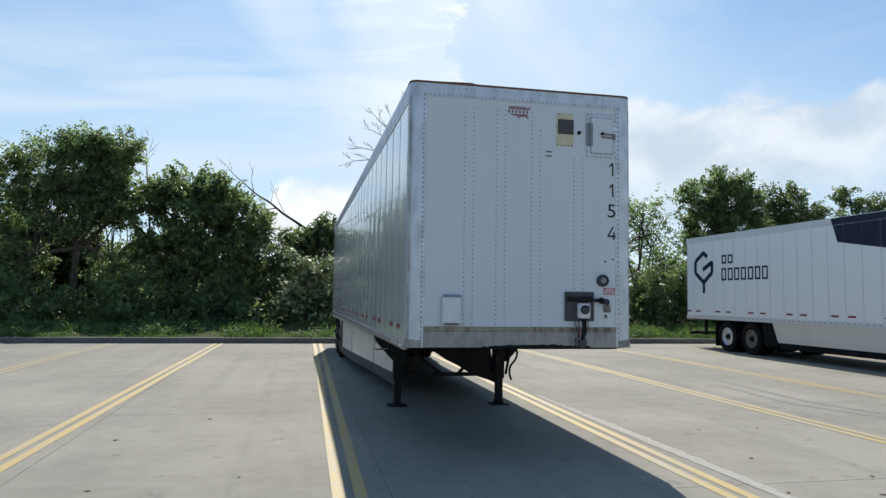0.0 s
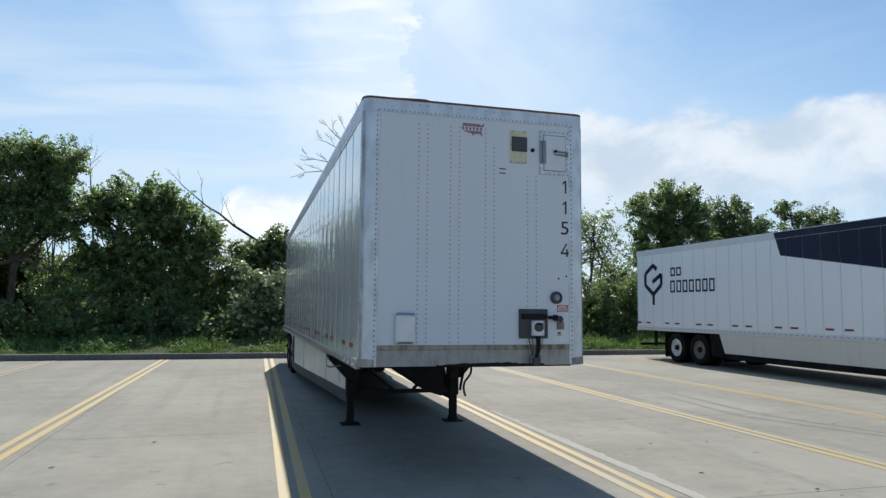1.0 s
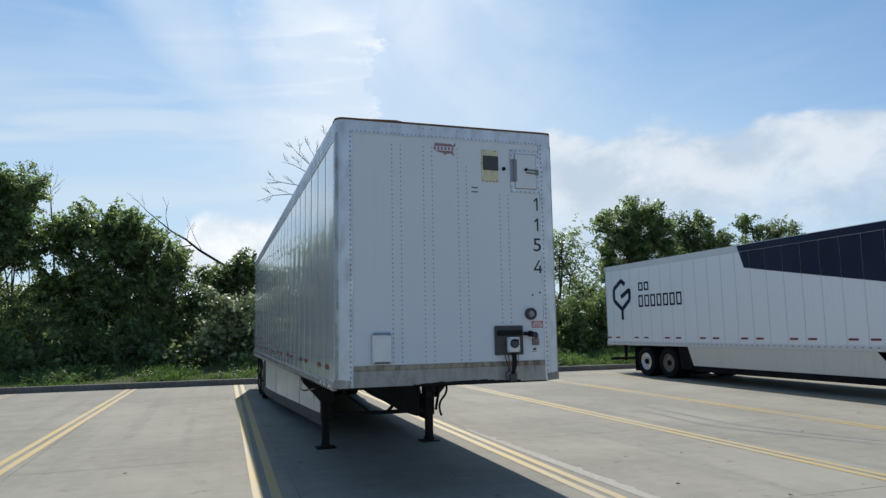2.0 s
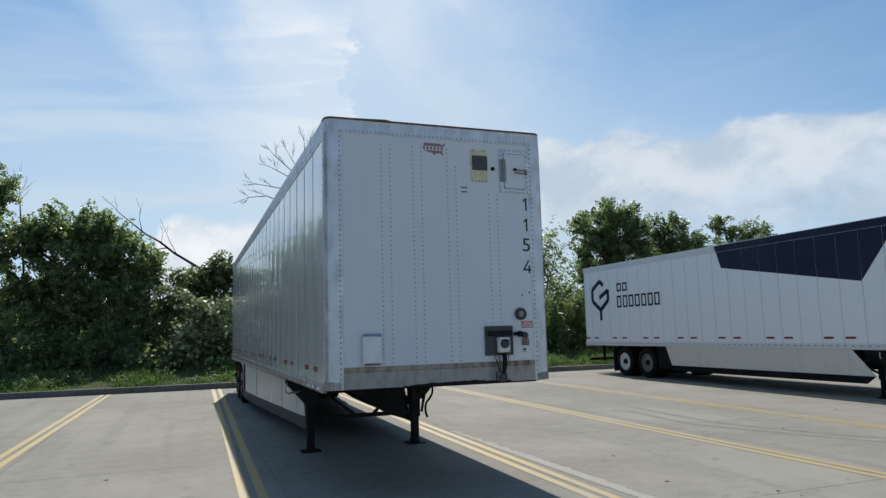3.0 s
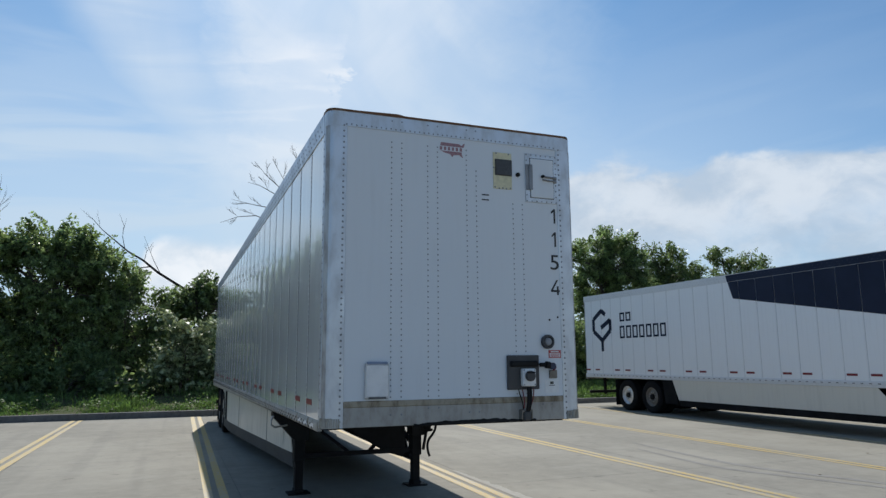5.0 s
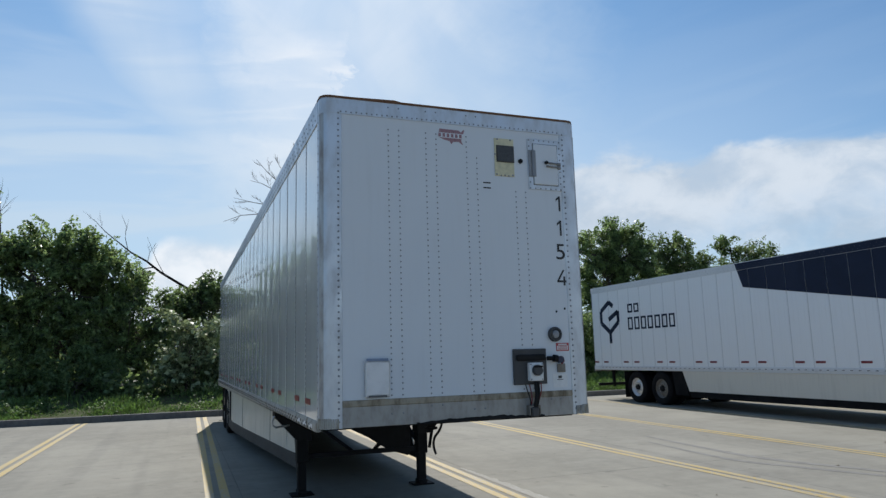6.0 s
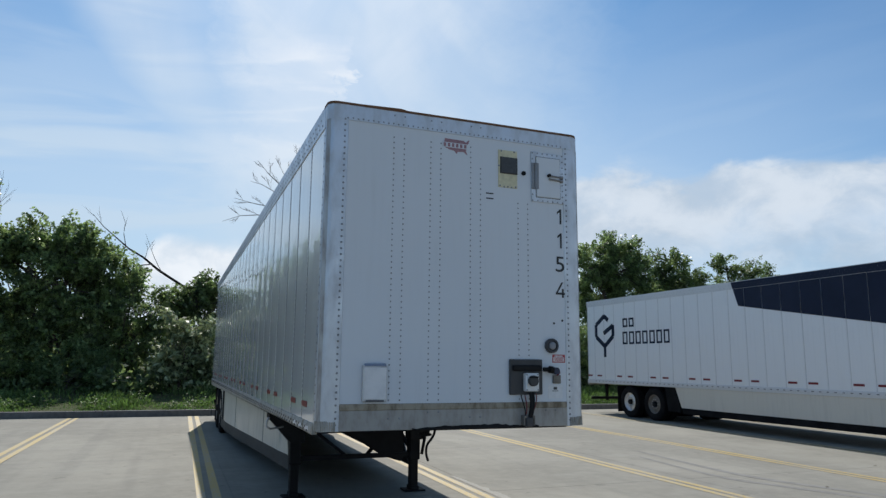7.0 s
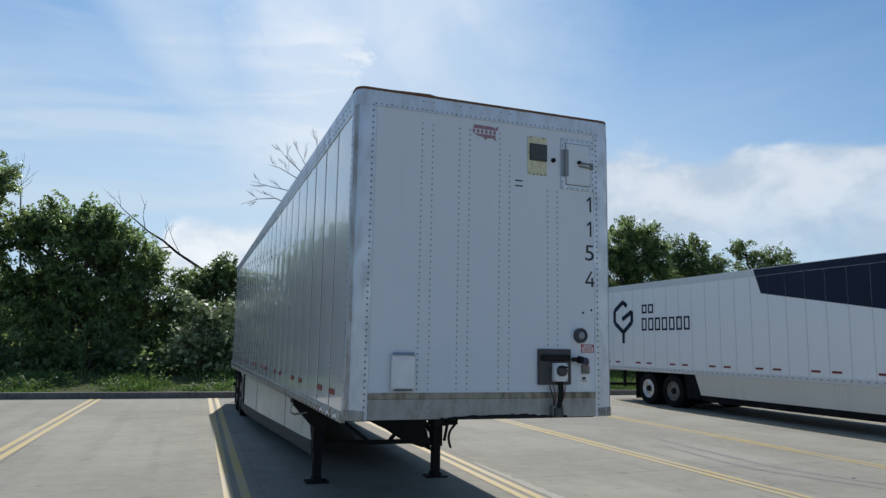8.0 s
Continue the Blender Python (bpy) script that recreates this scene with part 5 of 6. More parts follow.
def leaf_arrays(centres, rng, size, flat=0.5, aspect=0.55, facing=None):
    """Small folded leaves, one quad each, tilted at random about the way they face."""
    n = len(centres)
    nrm = rng.normal(0, 1, (n, 3))
    if facing is None:
        nrm[:, 2] = np.abs(nrm[:, 2]) + flat
    else:
        nrm = nrm * 0.7 + facing
    nrm /= np.linalg.norm(nrm, axis=1, keepdims=True)
    d = rng.normal(0, 1, (n, 3))
    d[:, 2] -= 0.35
    d -= nrm * np.sum(d * nrm, axis=1, keepdims=True)
    d /= np.linalg.norm(d, axis=1, keepdims=True)
    s = np.cross(nrm, d)
    ln = size * rng.uniform(0.6, 1.35, (n, 1))
    wd = ln * aspect * rng.uniform(0.8, 1.2, (n, 1))
    base, tip = centres - d * ln * 0.5, centres + d * ln * 0.5
    mid = centres - d * ln * 0.06 + nrm * ln * 0.10
    verts = np.stack([base, mid + s * wd * 0.5, tip, mid - s * wd * 0.5], 1).reshape(-1, 3)
    faces = np.arange(4 * n).reshape(n, 4)
    return verts, faces


def unit(v):
    return v / np.maximum(np.linalg.norm(v, axis=-1, keepdims=True), 1e-6)


def crown_points(lobes, rng, per_m3, clump, leaves, shell=0.45, gaps=-0.14, loose=0.10):
    """Leaves gathered in drooping sprays that fill the lobes unevenly: their centres, the way they face, and the sprays' centres."""
    all_pts, all_dirs, hubs = [], [], []
    for cx, cy, cz, rx, ry, rz in lobes:
        count = max(6, int(per_m3 * (rx * ry * rz) ** 0.8 * 4.2))
        d = unit(rng.normal(0, 1, (count, 3)))
        rad = rng.uniform(shell, 1.0, (count, 1)) ** 0.6
        rad += (rng.random((count, 1)) < loose) * rng.uniform(0.03, 0.15, (count, 1))
        rough = np.clip([1.0 + 0.6 * noise.noise((v[0] * 2.2 + cx, v[1] * 2.2, v[2] * 2.2 + cz)) for v in d], 0.6, 1.15)[:, None]
        c = np.array([cx, cy, cz]) + d * rad * rough * np.array([rx, ry, rz])
        open_ = np.array([noise.noise((p[0] * 0.95, p[1] * 0.95, p[2] * 1.1 + 11.0)) for p in c]) > gaps
        c, d = c[open_], d[open_]
        count = len(c)
        hubs.append(c)
        reach = clump * rng.uniform(0.55, 1.35, (count, 1, 1))
        e1 = unit(d * 0.85 + np.array([0, 0, 0.40]) + rng.normal(0, 0.30, (count, 3)))
        axis = np.array([0, 0, 1.0]) + rng.normal(0, 0.25, (count, 3)) + 0.25 * d
        axis = unit(axis - e1 * np.sum(axis * e1, axis=1, keepdims=True))
        e2 = np.cross(axis, e1)
        r = np.sqrt(rng.random((count, leaves, 1)))
        a = rng.uniform(0, 2 * math.pi, (count, leaves, 1))
        lean = 1.35 * np.cos(a) * e1[:, None] + 0.72 * np.sin(a) * e2[:, None]
        lift = rng.normal(0, 0.13, (count, leaves, 1)) - 0.42 * r * r
        off = (lean * r + axis[:, None] * lift) * reach
        keep = rng.random((count, leaves)) < 0.9
        all_pts.append((c[:, None, :] + off)[keep])
        all_dirs.append(unit(axis[:, None] + 0.55 * lean * r)[keep])
    return np.concatenate(all_pts), np.concatenate(all_dirs), np.concatenate(hubs)


AWAY = 1.2


def away(x, y, z):
    """The wood was set out on a nearer line; this moves it back along the lines of sight from the bay."""
    return -2.45 + (x + 2.45) * AWAY, -6.6 + (y + 6.6) * AWAY, 1.83 + (z - 1.83) * AWAY


def tree(name, base, lobes, seed, mat, label, size=0.132, per_m3=7.5, clump=0.42, leaves=100, trunk_r=0.16, stems=1, group="", bark=None, category="tree", shell=0.55, limb_to=9, gaps=-0.14, loose=0.10):
    """A tapered trunk with limbs and a crown of leaf clumps. Lobes are centres and half sizes."""
    rng = np.random.default_rng(seed)
    base = away(*base, 0)[:2]
    lobes = [(*away(cx, cy, cz), rx * AWAY, ry * AWAY, rz * AWAY) for cx, cy, cz, rx, ry, rz in lobes]
    trunk_r, size, clump = trunk_r * AWAY, size * 1.12, clump * AWAY
    z0 = verge_height(base[0], base[1]) - 0.05
    t = thing(name, Matrix.Translation((base[0], base[1], z0)), label, category, group)
    local = [(cx - base[0], cy - base[1], cz - z0, rx, ry, rz) for cx, cy, cz, rx, ry, rz in lobes]
    pts, ways, hubs = crown_points(local, rng, per_m3, clump, leaves, shell, gaps, loose)
    over_soil = pts[:, 2] > 0.02
    verts, faces = leaf_arrays(pts[over_soil], rng, size, facing=ways[over_soil])
    store = ([], [])
    mean = np.mean([l[:3] for l in local], axis=0)
    for k in range(stems):
        foot = (rng.normal(0, 0.18 * (stems > 1)), rng.normal(0, 0.18 * (stems > 1)), -0.05)
        aim = Vector(mean if stems == 1 else local[k % len(local)][:3])
        fork = Vector((aim.x * 0.55, aim.y * 0.55, max(0.5, aim.z * 0.6)))
        tube_arrays(store, wander(foot, fork, rng, 0.06, 7), trunk_r, trunk_r * 0.62, 8)
        for i, l in enumerate(local):
            if stems > 1 and i % stems != k:
                continue
            c = Vector(l[:3])
            path = wander(fork, c, rng, 0.12, 6)
            tube_arrays(store, path, trunk_r * 0.55, trunk_r * 0.18, 6)
            near = hubs[np.argsort(np.linalg.norm(hubs - np.array(l[:3]), axis=1))]
            step = max(1, len(near) // limb_to)
            for h in near[::step][:limb_to]:
                tube_arrays(store, wander(path[3 + (int(abs(h[0] * 10)) % 3)], h, rng, 0.15, 4), trunk_r * 0.2, 0.008, 4)
    mesh_object("trunk", array_mesh("trunk", *store), bark or BARK, t, smooth=True)
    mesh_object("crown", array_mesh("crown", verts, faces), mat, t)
    return t


def bare_branches(store, start, direction, length, r, depth, rng, spread=0.5):
    """Forking leafless limbs."""
    d = Vector(direction).normalized()
    end = Vector(start) + d * length
    path = wander(start, end, rng, 0.07, 5, 0.02)
    tube_arrays(store, path, r, r * 0.5, 5)
    if depth == 0:
        return
    for k in range(5):
        i = 1 + k
        p = path[min(i, 5)]
        turn = Vector(rng.normal(0, spread, 3))
        turn.z = abs(turn.z) * 0.7
        bare_branches(store, p, d + turn, length * rng.uniform(0.4, 0.75), max(r * 0.6, 0.0045), depth - 1, rng, spread)


def dead_tree(name, base, limbs, seed, label, depth=2, spread=0.5):
    rng = np.random.default_rng(seed)
    base = away(*base)
    base = (base[0], base[1], verge_height(base[0], base[1]) - 0.05)
    t = thing(name, Matrix.Translation(base), label, "dead tree")
    store = ([], [])
    for path, r0, r1, forks in limbs:
        pts = [Vector(away(*p)) - Vector(base) for p in path]
        fine = []
        for a, b in zip(pts, pts[1:]):
            fine += [a.lerp(b, i / 4) for i in range(4)]
        fine.append(pts[-1])
        pts[0].z = min(pts[0].z, -0.05)
        tube_arrays(store, fine, r0, r1, 7)
        for at, direction, length, r in forks:
            p = fine[min(int(at * (len(fine) - 1)), len(fine) - 1)]
            bare_branches(store, p, direction, length, r, depth, rng, spread)
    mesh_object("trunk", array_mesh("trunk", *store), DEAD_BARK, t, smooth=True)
    return t


def weeds():
    """Uncut grass and weeds on the verge, as one mass."""
    rng = np.random.default_rng(5)
    n = 78000
    x = rng.uniform(-34, 36, n)
    y = KERB_Y + 0.2 + rng.gamma(1.6, 1.5, n)
    tuft = np.array([noise.noise((a * 0.55, b * 0.8, 1.5)) + 0.5 * noise.noise((a * 1.9, b * 1.9, 4.5)) for a, b in zip(x, y)])
    h = np.clip(0.08 + 0.36 * tuft + rng.normal(0, 0.05, n), 0.03, 0.50) * np.clip((y - KERB_Y) / 0.9, 0.35, 1.2)
    z = np.array([verge_height(a, b) for a, b in zip(x, y)])
    a = rng.uniform(0, 2 * math.pi, n)
    lean = rng.normal(0, 0.35, (n, 2)) * h[:, None]
    w = rng.uniform(0.009, 0.028, n)
    dx_, dy_ = np.cos(a) * w, np.sin(a) * w
    base = np.stack([x, y, z - 0.02], 1)
    mid = base + np.stack([lean[:, 0] * 0.4, lean[:, 1] * 0.4, h * 0.6], 1)
    tip = base + np.stack([lean[:, 0], lean[:, 1], h], 1)
    side = np.stack([dx_, dy_, np.zeros(n)], 1)
    verts = np.stack([base - side * 0.4, mid + side, tip, mid - side], 1).reshape(-1, 3)
    lobes = []
    for k in range(120):
        lx, ly = rng.uniform(-34, 36), KERB_Y + 0.45 + rng.gamma(1.5, 1.1)
        lw, lh = rng.uniform(0.4, 1.0), rng.uniform(0.10, 0.31)
        lobes.append((lx, ly, verge_height(lx, ly) + 0.3 * lh, lw, lw * 0.7, lh))
    pts, _, _ = crown_points(lobes, rng, 75, 0.16, 16, gaps=-0.6)
    soil = np.array([verge_height(a, b) for a, b in pts[:, :2]])
    pts = pts[(pts[:, 2] > soil) & (pts[:, 1] > KERB_Y + 0.22)]
    leaf_v, _ = leaf_arrays(pts, rng, 0.085)
    verts = np.concatenate([verts, leaf_v])
    n = len(verts) // 4
    ob = mesh_object("weeds", array_mesh("weeds", verts, np.arange(4 * n).reshape(n, 4)), GRASS, None, "uncut fresh green weeds behind the kerb")
    return tagged(ob, category="weeds", kind="stuff")


grey_trailer()
fleet_trailer()
set_rivets()
weeds()

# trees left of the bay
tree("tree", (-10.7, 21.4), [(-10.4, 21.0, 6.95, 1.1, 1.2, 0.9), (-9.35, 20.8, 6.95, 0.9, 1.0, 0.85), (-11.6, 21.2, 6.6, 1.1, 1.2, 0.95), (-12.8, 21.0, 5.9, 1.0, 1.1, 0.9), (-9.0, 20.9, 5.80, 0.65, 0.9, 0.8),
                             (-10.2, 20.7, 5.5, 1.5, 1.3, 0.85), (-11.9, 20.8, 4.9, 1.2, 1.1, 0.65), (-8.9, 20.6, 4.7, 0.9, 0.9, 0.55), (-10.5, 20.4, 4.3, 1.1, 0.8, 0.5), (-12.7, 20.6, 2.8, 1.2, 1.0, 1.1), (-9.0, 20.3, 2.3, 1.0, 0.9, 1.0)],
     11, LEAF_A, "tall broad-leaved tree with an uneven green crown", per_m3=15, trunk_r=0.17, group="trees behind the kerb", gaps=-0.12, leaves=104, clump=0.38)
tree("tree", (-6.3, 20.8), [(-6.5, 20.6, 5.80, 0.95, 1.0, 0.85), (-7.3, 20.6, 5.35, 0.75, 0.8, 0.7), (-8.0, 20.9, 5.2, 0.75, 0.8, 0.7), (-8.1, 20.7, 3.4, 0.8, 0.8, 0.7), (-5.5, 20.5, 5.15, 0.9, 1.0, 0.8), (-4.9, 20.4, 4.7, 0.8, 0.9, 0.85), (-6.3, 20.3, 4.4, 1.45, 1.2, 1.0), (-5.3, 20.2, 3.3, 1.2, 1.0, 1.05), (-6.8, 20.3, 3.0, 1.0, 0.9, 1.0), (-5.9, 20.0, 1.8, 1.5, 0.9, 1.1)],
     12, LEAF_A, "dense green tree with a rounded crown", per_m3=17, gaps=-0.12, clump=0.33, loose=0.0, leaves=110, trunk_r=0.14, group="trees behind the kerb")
tree("tree", (-3.9, 20.7), [(-4.05, 20.7, 4.5, 0.7, 0.9, 0.65), (-3.5, 20.7, 3.85, 0.7, 0.9, 0.55), (-3.0, 20.6, 3.2, 0.7, 0.8, 0.6), (-4.3, 20.4, 3.0, 0.9, 0.9, 0.9), (-3.5, 20.3, 2.2, 0.9, 0.8, 0.85), (-4.5, 20.2, 1.5, 1.0, 0.8, 0.95)],
     13, LEAF_A, "small green tree on two stems", per_m3=14, clump=0.34, trunk_r=0.08, group="trees behind the kerb", stems=2)
tree("shrub", (-2.1, 18.4), [(-2.3, 18.4, 2.95, 0.55, 0.5, 0.6), (-1.65, 18.4, 2.85, 0.65, 0.5, 0.55), (-2.1, 18.3, 2.0, 0.85, 0.5, 0.7), (-2.45, 18.3, 1.35, 0.65, 0.6, 0.8), (-1.6, 18.3, 1.3, 0.8, 0.6, 0.9), (-0.9, 18.5, 1.8, 0.7, 0.5, 1.0)],
     14, LEAF_PALE, "bushy shrub with pale silvery leaves", per_m3=22, leaves=24, size=0.19, clump=0.34, trunk_r=0.05, stems=3, category="shrub", group="shrubs behind the kerb")
tree("tree", (-1.4, 21.6), [(-1.83, 21.4, 4.46, 0.49, 0.62, 0.44), (-1.17, 21.4, 4.24, 0.58, 0.62, 0.49), (-2.27, 21.4, 3.75, 0.49, 0.62, 0.44), (-1.43, 21.4, 3.53, 0.89, 0.71, 0.53), (-0.63, 21.4, 3.84, 0.8, 0.71, 0.62)],
     15, LEAF_B, "slim tree with a dark rounded crown", per_m3=24, clump=0.32, trunk_r=0.09, group="trees behind the kerb")
for k, (x, y, top) in enumerate(((-13.6, 23.4, 5.6), (-12.2, 23.6, 5.0), (-11.2, 23.8, 4.2), (-8.4, 23.6, 3.9), (-6.0, 23.9, 4.2))):
    tree("tree", (x, y), [(x, y, top - 1.1, 1.2, 0.9, 0.9), (x - 0.8, y, top - 2.2, 1.1, 0.9, 1.0), (x + 0.9, y, top - 2.0, 1.1, 0.9, 1.0), (x, y, top - 3.4, 1.5, 0.9, 1.2)],
         31 + k, LEAF_B, "shaded slim tree in the second row", size=0.18, per_m3=13, leaves=46, trunk_r=0.09, group="trees behind the kerb", gaps=-0.2)
for k, (x, y, top) in enumerate(((-15.2, 22.0, 6.8), (-18.6, 23.0, 7.6), (-22.5, 22.5, 6.6), (-27.0, 23.5, 7.4), (-32.0, 23.0, 7.0))):
    tree("tree", (x, y), [(x, y, top - 2.6, 2.0, 1.6, 2.2), (x - 1.4, y - 0.3, top - 3.2, 1.5, 1.3, 1.9), (x + 1.2, y - 0.5, top - 3.4, 1.4, 1.2, 2.0), (x + 0.2, y, top - 1.3, 1.2, 1.1, 1.0), (x, y - 1.0, 1.9, 2.0, 1.0, 1.6)],
         21 + k, LEAF_A if k % 2 else LEAF_B, "broad-leaved tree in the row behind the kerb", size=0.17, leaves=38, trunk_r=0.15, group="trees behind the kerb")
# Every second shrub is yellow-green: sunlit understory put into its leaf colour.
for k, (x, y, w, h) in enumerate(((-13.2, 19.8, 1.3, 1.5), (-11.2, 19.6, 1.2, 1.2), (-8.2, 19.7, 1.3, 1.3), (-5.4, 19.6, 1.2, 1.1), (-3.4, 20.9, 1.3, 1.2), (-0.9, 21.6, 1.6, 1.5), (-16.5, 20.2, 1.7, 1.7), (-20.5, 20.4, 2.0, 1.9), (-25.0, 20.6, 2.2, 2.0))):
    y -= 1.0
    tree("shrub", (x, y), [(x, y, h * 0.9, w, 0.8, h), (x + 0.7 * w, y + 0.3, h * 0.7, 0.8 * w, 0.7, 0.8 * h)],
         41 + k, LEAF_YELLOW if k % 2 else LEAF_A, "wild green shrub under the trees", trunk_r=0.04, stems=2, category="shrub", group="shrubs behind the kerb")

# trees right of the bay and behind the second trailer
tree("tree", (13.2, 22.6), [(13.2, 22.5, 5.2, 1.1, 1.0, 1.1), (12.4, 22.4, 4.4, 0.8, 0.8, 0.9), (14.1, 22.5, 4.6, 0.8, 0.8, 0.9), (13.3, 22.5, 6.2, 0.8, 0.8, 0.5)],
     51, LEAF_A, "thin open tree with bare inner limbs", per_m3=11, leaves=28, size=0.14, trunk_r=0.10, stems=3, group="trees behind the kerb", shell=0.75, limb_to=14)
tree("tree", (16.9, 22.0), [(17.0, 21.5, 7.3, 0.7, 0.8, 0.7), (17.75, 21.5, 7.15, 0.5, 0.7, 0.65), (16.1, 21.5, 6.7, 0.75, 0.9, 0.65), (15.1, 21.5, 6.4, 0.6, 0.8, 0.55), (17.2, 21.5, 6.2, 1.4, 1.1, 0.75), (18.15, 21.5, 6.0, 0.6, 0.8, 0.65),
                            (16.2, 21.5, 5.3, 1.3, 1.1, 0.85), (17.8, 21.5, 5.1, 1.3, 1.1, 0.75), (16.8, 21.5, 4.0, 2.0, 1.3, 1.1)],
     52, LEAF_A, "full green broad-leaved tree with several tops", trunk_r=0.13, group="trees behind the kerb", per_m3=16, clump=0.33, gaps=-0.10, loose=0.03)
tree("tree", (20.8, 22.4), [(19.75, 22, 6.75, 0.5, 0.7, 0.5), (20.9, 22, 6.7, 0.55, 0.7, 0.5), (20.3, 22, 5.9, 0.85, 0.9, 0.55), (21.7, 22, 6.15, 0.6, 0.7, 0.45), (22.6, 22, 5.95, 0.6, 0.7, 0.45), (21.6, 22, 5.2, 1.3, 1.0, 0.6), (20.0, 22, 5.0, 1.0, 0.9, 0.7), (21.0, 22, 4.0, 2.0, 1.2, 1.0)],
     53, LEAF_B, "green tree with a loose open top", trunk_r=0.12, group="trees behind the kerb", per_m3=22, clump=0.32, leaves=64, loose=0.03)
tree("tree", (25.4, 22.6), [(24.3, 22, 6.85, 0.7, 0.7, 0.5), (25.8, 22, 6.7, 0.45, 0.6, 0.45), (27.3, 22, 6.5, 0.38, 0.5, 0.48), (24.9, 22, 6.0, 1.1, 0.9, 0.55), (26.6, 22, 5.7, 1.1, 0.9, 0.55), (25.6, 22, 4.8, 1.8, 1.1, 0.9)],
     54, LEAF_B, "tree with tufted green tops", trunk_r=0.12, group="trees behind the kerb", per_m3=22, clump=0.32, leaves=64, loose=0.03)
for k, (x, y, top) in enumerate(((30.5, 23.0, 5.0), (35.0, 24.0, 5.2), (5.0, 24.0, 4.6), (8.8, 23.8, 4.4))):
    tree("tree", (x, y), [(x, y, top - 2.0, 1.9, 1.5, 1.8), (x + 1.4, y, top - 2.4, 1.4, 1.2, 1.6), (x - 1.3, y, top - 2.4, 1.4, 1.2, 1.6)],
         61 + k, LEAF_B, "low broad-leaved tree in the row behind the kerb", size=0.17, leaves=38, trunk_r=0.12, group="trees behind the kerb")
for k, (x, y, w, h) in enumerate(((12.6, 20.6, 1.5, 1.7), (14.6, 20.8, 1.5, 1.5), (10.6, 20.8, 1.4, 1.3), (17.2, 20.6, 1.8, 1.6), (20.6, 20.8, 1.9, 1.7), (7.6, 20.4, 1.5, 1.2), (4.6, 20.4, 1.5, 1.1), (1.6, 20.2, 1.4, 1.2), (24.5, 21.0, 2.2, 1.9))):
    y -= 2.0
    tree("shrub", (x, y), [(x, y, h * 0.95, w, 0.9, h), (x + 0.7 * w, y + 0.3, h * 0.75, 0.8 * w, 0.7, 0.8 * h)],
         71 + k, LEAF_A if k % 3 == 1 else LEAF_B, "wild green shrub under the trees", per_m3=11, trunk_r=0.04, stems=2, category="shrub", group="shrubs behind the kerb")

# bare and fallen wood
dead_tree("leaning_dead_tree", (4.72, 22.3, 0.10), [
          ([(4.72, 22.3, 0.10), (1.47, 22.3, 2.23), (-2.07, 22.3, 4.37), (-3.16, 22.3, 5.05), (-3.70, 22.3, 5.49), (-4.24, 22.3, 5.80), (-4.68, 22.3, 6.17), (-5.17, 22.3, 6.58), (-5.55, 22.3, 7.01)], 0.085, 0.008, [(0.98, (-0.8, 0, 0.7), 0.5, 0.007), (0.92, (-0.2, 0, 1.0), 0.5, 0.007)]),
          ([(-3.43, 22.3, 5.25), (-3.81, 22.3, 5.19), (-4.24, 22.3, 5.22), (-4.68, 22.3, 5.44)], 0.030, 0.007, [(0.6, (-0.8, 0, 0.3), 0.5, 0.007)]),
          ([(-4.35, 22.3, 5.88), (-4.46, 22.3, 6.36), (-4.44, 22.3, 6.80), (-4.62, 22.3, 7.23)], 0.018, 0.005, [(0.5, (0.2, 0, 1.0), 0.35, 0.006)]),
          ([(-3.05, 22.3, 4.99), (-3.32, 22.3, 5.49), (-3.48, 22.3, 5.87), (-3.70, 22.3, 6.41)], 0.016, 0.005, [(0.6, (0.1, 0, 1.0), 0.3, 0.005)]),
          ([(-3.65, 22.3, 5.45), (-3.59, 22.3, 5.82), (-3.37, 22.3, 6.20)], 0.013, 0.005, [(0.5, (-0.3, 0, 1.0), 0.3, 0.005)])],
          81, "leaning leafless dead trunk with forked twigs", depth=1, spread=0.40)
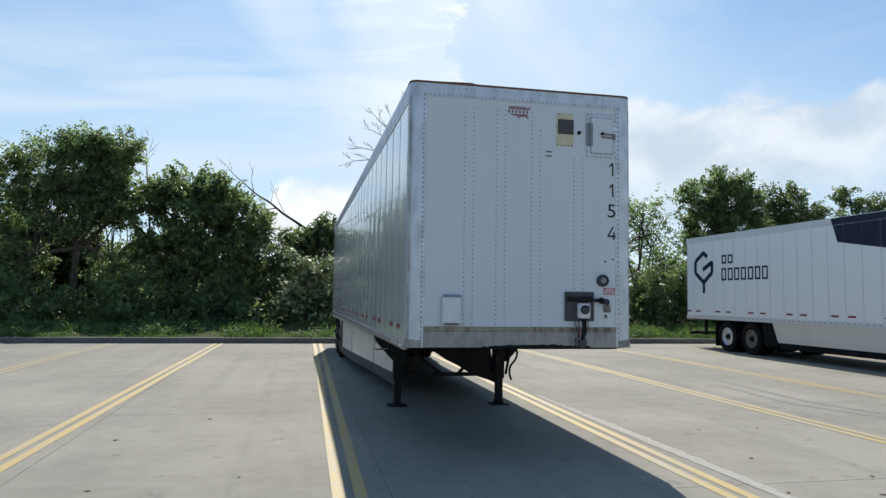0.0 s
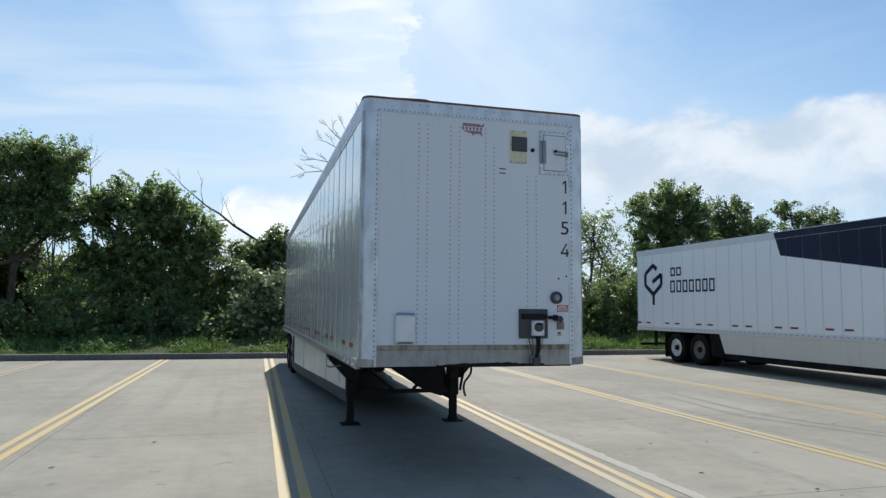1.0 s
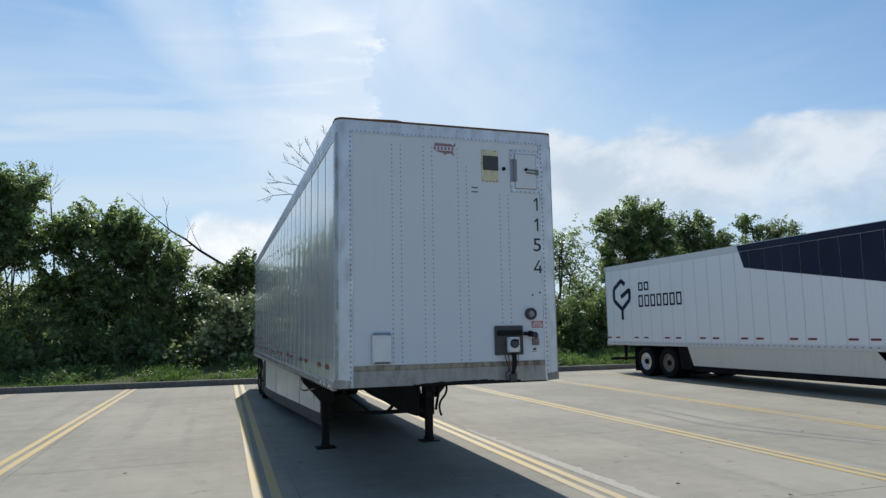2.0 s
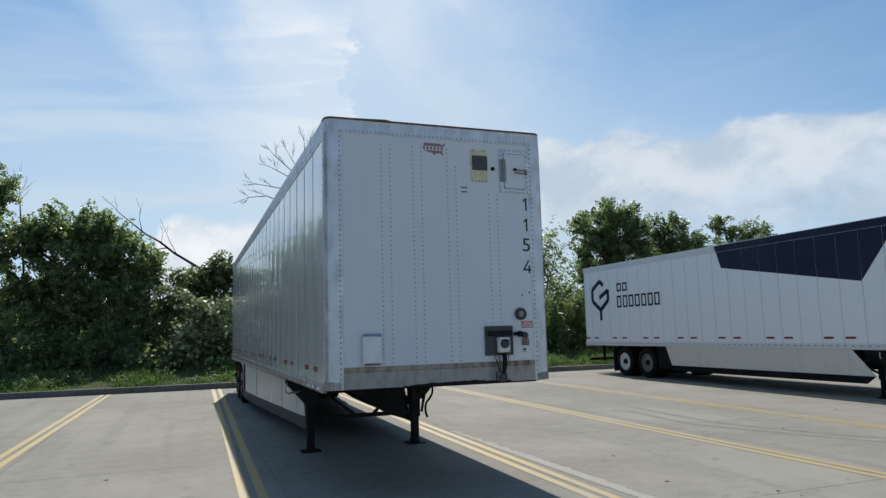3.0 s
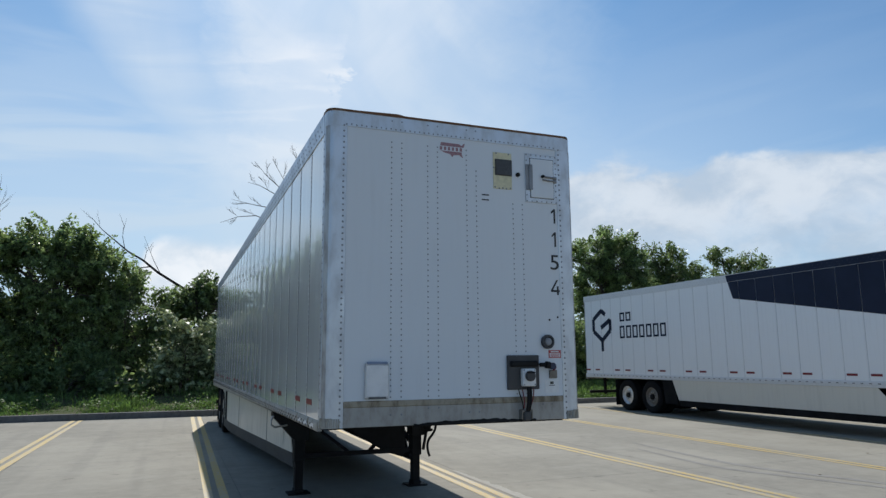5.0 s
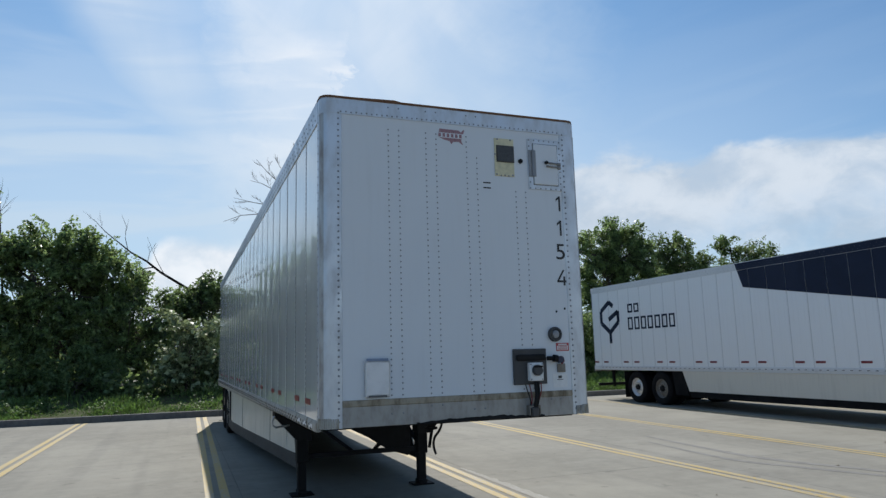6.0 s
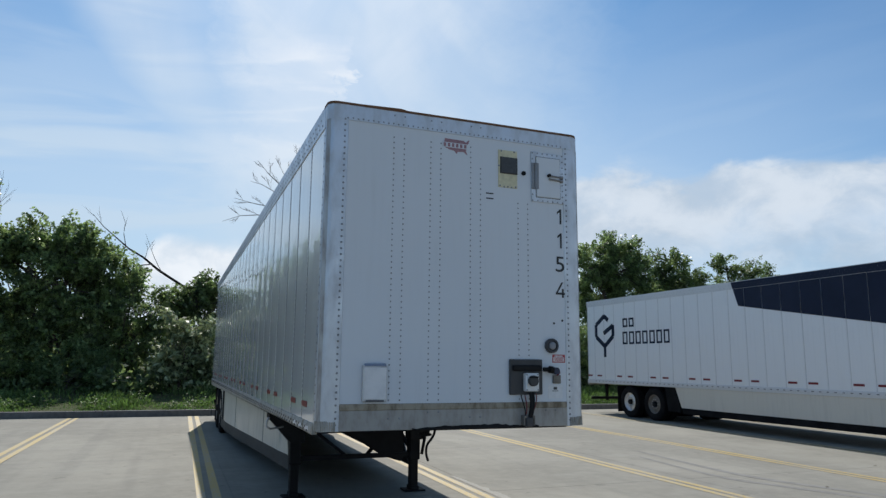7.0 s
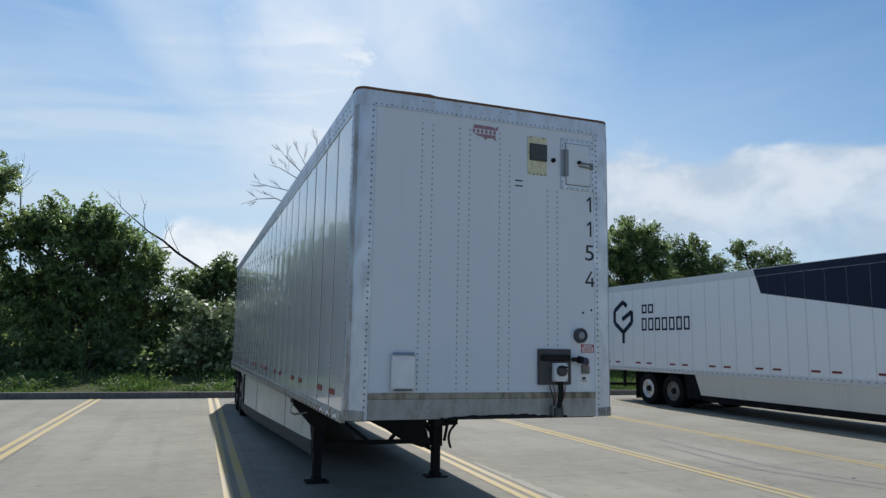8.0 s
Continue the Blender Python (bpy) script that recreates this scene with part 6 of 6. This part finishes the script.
dead_tree("dead_tree", (3.0, 24.0, 0.4), [
          ([(3.0, 24, 0.3), (2.8, 24, 3.5), (2.5, 24, 6.6), (2.4, 24, 8.0), (2.3, 24, 9.2), (2.25, 24, 10.8)], 0.15, 0.008, [(0.95, (-0.3, 0, 1.0), 0.6, 0.007), (0.9, (0.4, 0, 1.0), 0.8, 0.008)]),
          ([(2.5, 24, 6.6), (1.5, 24, 7.5), (0.6, 24, 7.85), (-0.15, 24, 7.75), (-0.85, 24, 7.45)], 0.040, 0.007, [(0.55, (-0.9, 0, 0.25), 0.6, 0.008), (0.8, (-0.8, 0, 0.5), 0.4, 0.007), (0.75, (-0.6, 0, -0.6), 0.35, 0.006)]),
          ([(2.45, 24, 7.3), (1.4, 24, 8.2), (0.3, 24, 8.35), (-0.45, 24, 8.5)], 0.036, 0.006, [(0.5, (-0.8, 0, 0.5), 0.5, 0.008), (0.7, (-0.9, 0, -0.15), 0.5, 0.007), (0.85, (-0.6, 0, 0.8), 0.35, 0.006)]),
          ([(2.4, 24, 7.9), (1.5, 24, 8.8), (0.7, 24, 9.2), (0.2, 24, 9.3)], 0.032, 0.006, [(0.5, (-0.5, 0, 0.9), 0.55, 0.008), (0.8, (-0.7, 0, 0.7), 0.4, 0.006)]),
          ([(2.4, 24, 8.2), (1.65, 24, 9.1), (1.0, 24, 9.65), (0.45, 24, 10.25)], 0.032, 0.006, [(0.45, (-0.7, 0, 0.6), 0.6, 0.008), (0.7, (0.1, 0, 1.0), 0.5, 0.007), (0.85, (-0.9, 0, 0.3), 0.35, 0.006)]),
          ([(2.35, 24, 8.6), (1.7, 24, 9.6), (1.2, 24, 10.45)], 0.026, 0.006, [(0.5, (0.2, 0, 1.0), 0.5, 0.007), (0.75, (-0.5, 0, 0.9), 0.35, 0.006)])],
          82, "leafless dead tree with spreading bare limbs", depth=2, spread=0.34)
dead_tree("dead_tree", (-8.6, 24.0, 0.4), [([(-8.6, 24, 0.3), (-8.7, 24, 4.5), (-8.9, 24, 6.8), (-8.96, 24, 7.7)], 0.07, 0.012,
          [(1.0, (0.05, 0, 1), 0.95, 0.009), (1.0, (-0.35, 0, 1), 0.8, 0.007), (0.97, (0.4, 0, 1), 0.75, 0.007), (0.92, (0.65, 0, 0.8), 0.6, 0.007), (0.92, (-0.5, 0, 0.9), 0.6, 0.007), (0.84, (0.6, 0, 0.8), 0.5, 0.007)])],
          83, "slim leafless dead tree", depth=1, spread=0.30)


def thicket():
    """The closed wood behind the row of trees, as one mass."""
    rng = np.random.default_rng(9)
    lobes = []
    for k in range(46):
        x = -60 + 2.9 * k + rng.normal(0, 0.5)
        lobes.append((x, 34.5 + rng.uniform(-1.0, 1.5), 2.2 + rng.uniform(-0.3, 0.5), 2.3, 1.2, 2.0 + rng.uniform(-0.4, 0.4)))
    for k in range(64):
        x = -32 + 1.05 * k + rng.normal(0, 0.2)
        lobes.append((x, rng.uniform(22.6, 25.2), 0.75 + rng.uniform(-0.1, 0.2), 0.85, 0.7, 0.6 + rng.uniform(-0.1, 0.15)))
    pts, ways, _ = crown_points(lobes, rng, 7, 0.6, 34, gaps=-0.5)
    over_soil = pts[:, 2] > 0.2
    verts, faces = leaf_arrays(pts[over_soil], rng, 0.25, facing=ways[over_soil])
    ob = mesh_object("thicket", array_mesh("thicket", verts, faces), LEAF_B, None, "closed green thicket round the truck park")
    return tagged(ob, category="thicket", kind="stuff")


thicket()


def dry_leaf(x, y, size, seed):
    """A small curled leaf lying on the concrete."""
    rng = np.random.default_rng(seed)
    bm = bmesh.new()
    rows_ = []
    for i in range(5):
        f = i / 4
        w = size * 0.32 * math.sin(math.pi * (0.1 + 0.85 * f))
        lift = 0.004 + 0.25 * size * (f - 0.5) ** 2 + rng.uniform(0, 0.008)
        rows_.append([bm.verts.new(((f - 0.5) * size, s * w, lift + (abs(s) * 0.25 * w))) for s in (-1, 0, 1)])
    for a, b in zip(rows_, rows_[1:]):
        for k in range(2):
            bm.faces.new((a[k], a[k + 1], b[k + 1], b[k]))
    bmesh.ops.solidify(bm, geom=bm.faces[:], thickness=0.002)
    ob = part("dry_leaf", bm, LITTER, None, "dry brown leaf lying on the concrete")
    low = min(v.co.z for v in ob.data.vertices)
    ob.matrix_world = Matrix.Translation((x, y, 0.001 - low)) @ Matrix.Rotation(rng.uniform(-0.5, 0.5), 4, "Z")
    return tagged(ob, category="leaf", group="leaf litter")


for k, (x, y, size) in enumerate(((0.37, 1.19, 0.13), (0.03, 0.0, 0.07), (2.57, -0.34, 0.13), (3.81, 1.24, 0.08), (3.32, -1.22, 0.12), (3.25, -1.30, 0.06), (3.37, -1.48, 0.06), (2.88, -1.8, 0.14), (-3.58, 2.83, 0.13),
                                  (-2.94, -0.33, 0.08), (-4.2, -0.61, 0.12), (2.04, -1.61, 0.1), (2.93, 1.27, 0.1), (6.8, 2.04, 0.15), (-4.49, 1.55, 0.14), (9.58, 3.37, 0.12))):
    dry_leaf(x, y, 0.48 * size, 200 + k)

# ---- concrete slabs of the pavement ----
slab_meshes = {}
for x0, x1 in zip(JOINTS_X, JOINTS_X[1:]):
    for y0, y1 in zip(JOINTS_Y, JOINTS_Y[1:]):
        key = (round(x1 - x0, 3), round(y1 - y0, 3))
        if key not in slab_meshes:
            bm = boxed(0.003, key[0] - 0.003, 0.003, key[1] - 0.003, -0.03, 0.0, bevel=0.002)
            ob = part("slab", bm, CONCRETE, pavement)
            slab_meshes[key] = ob.data
        else:
            ob = new("slab", slab_meshes[key])
            ob.parent = pavement
        ob.location = (x0, y0, 0)
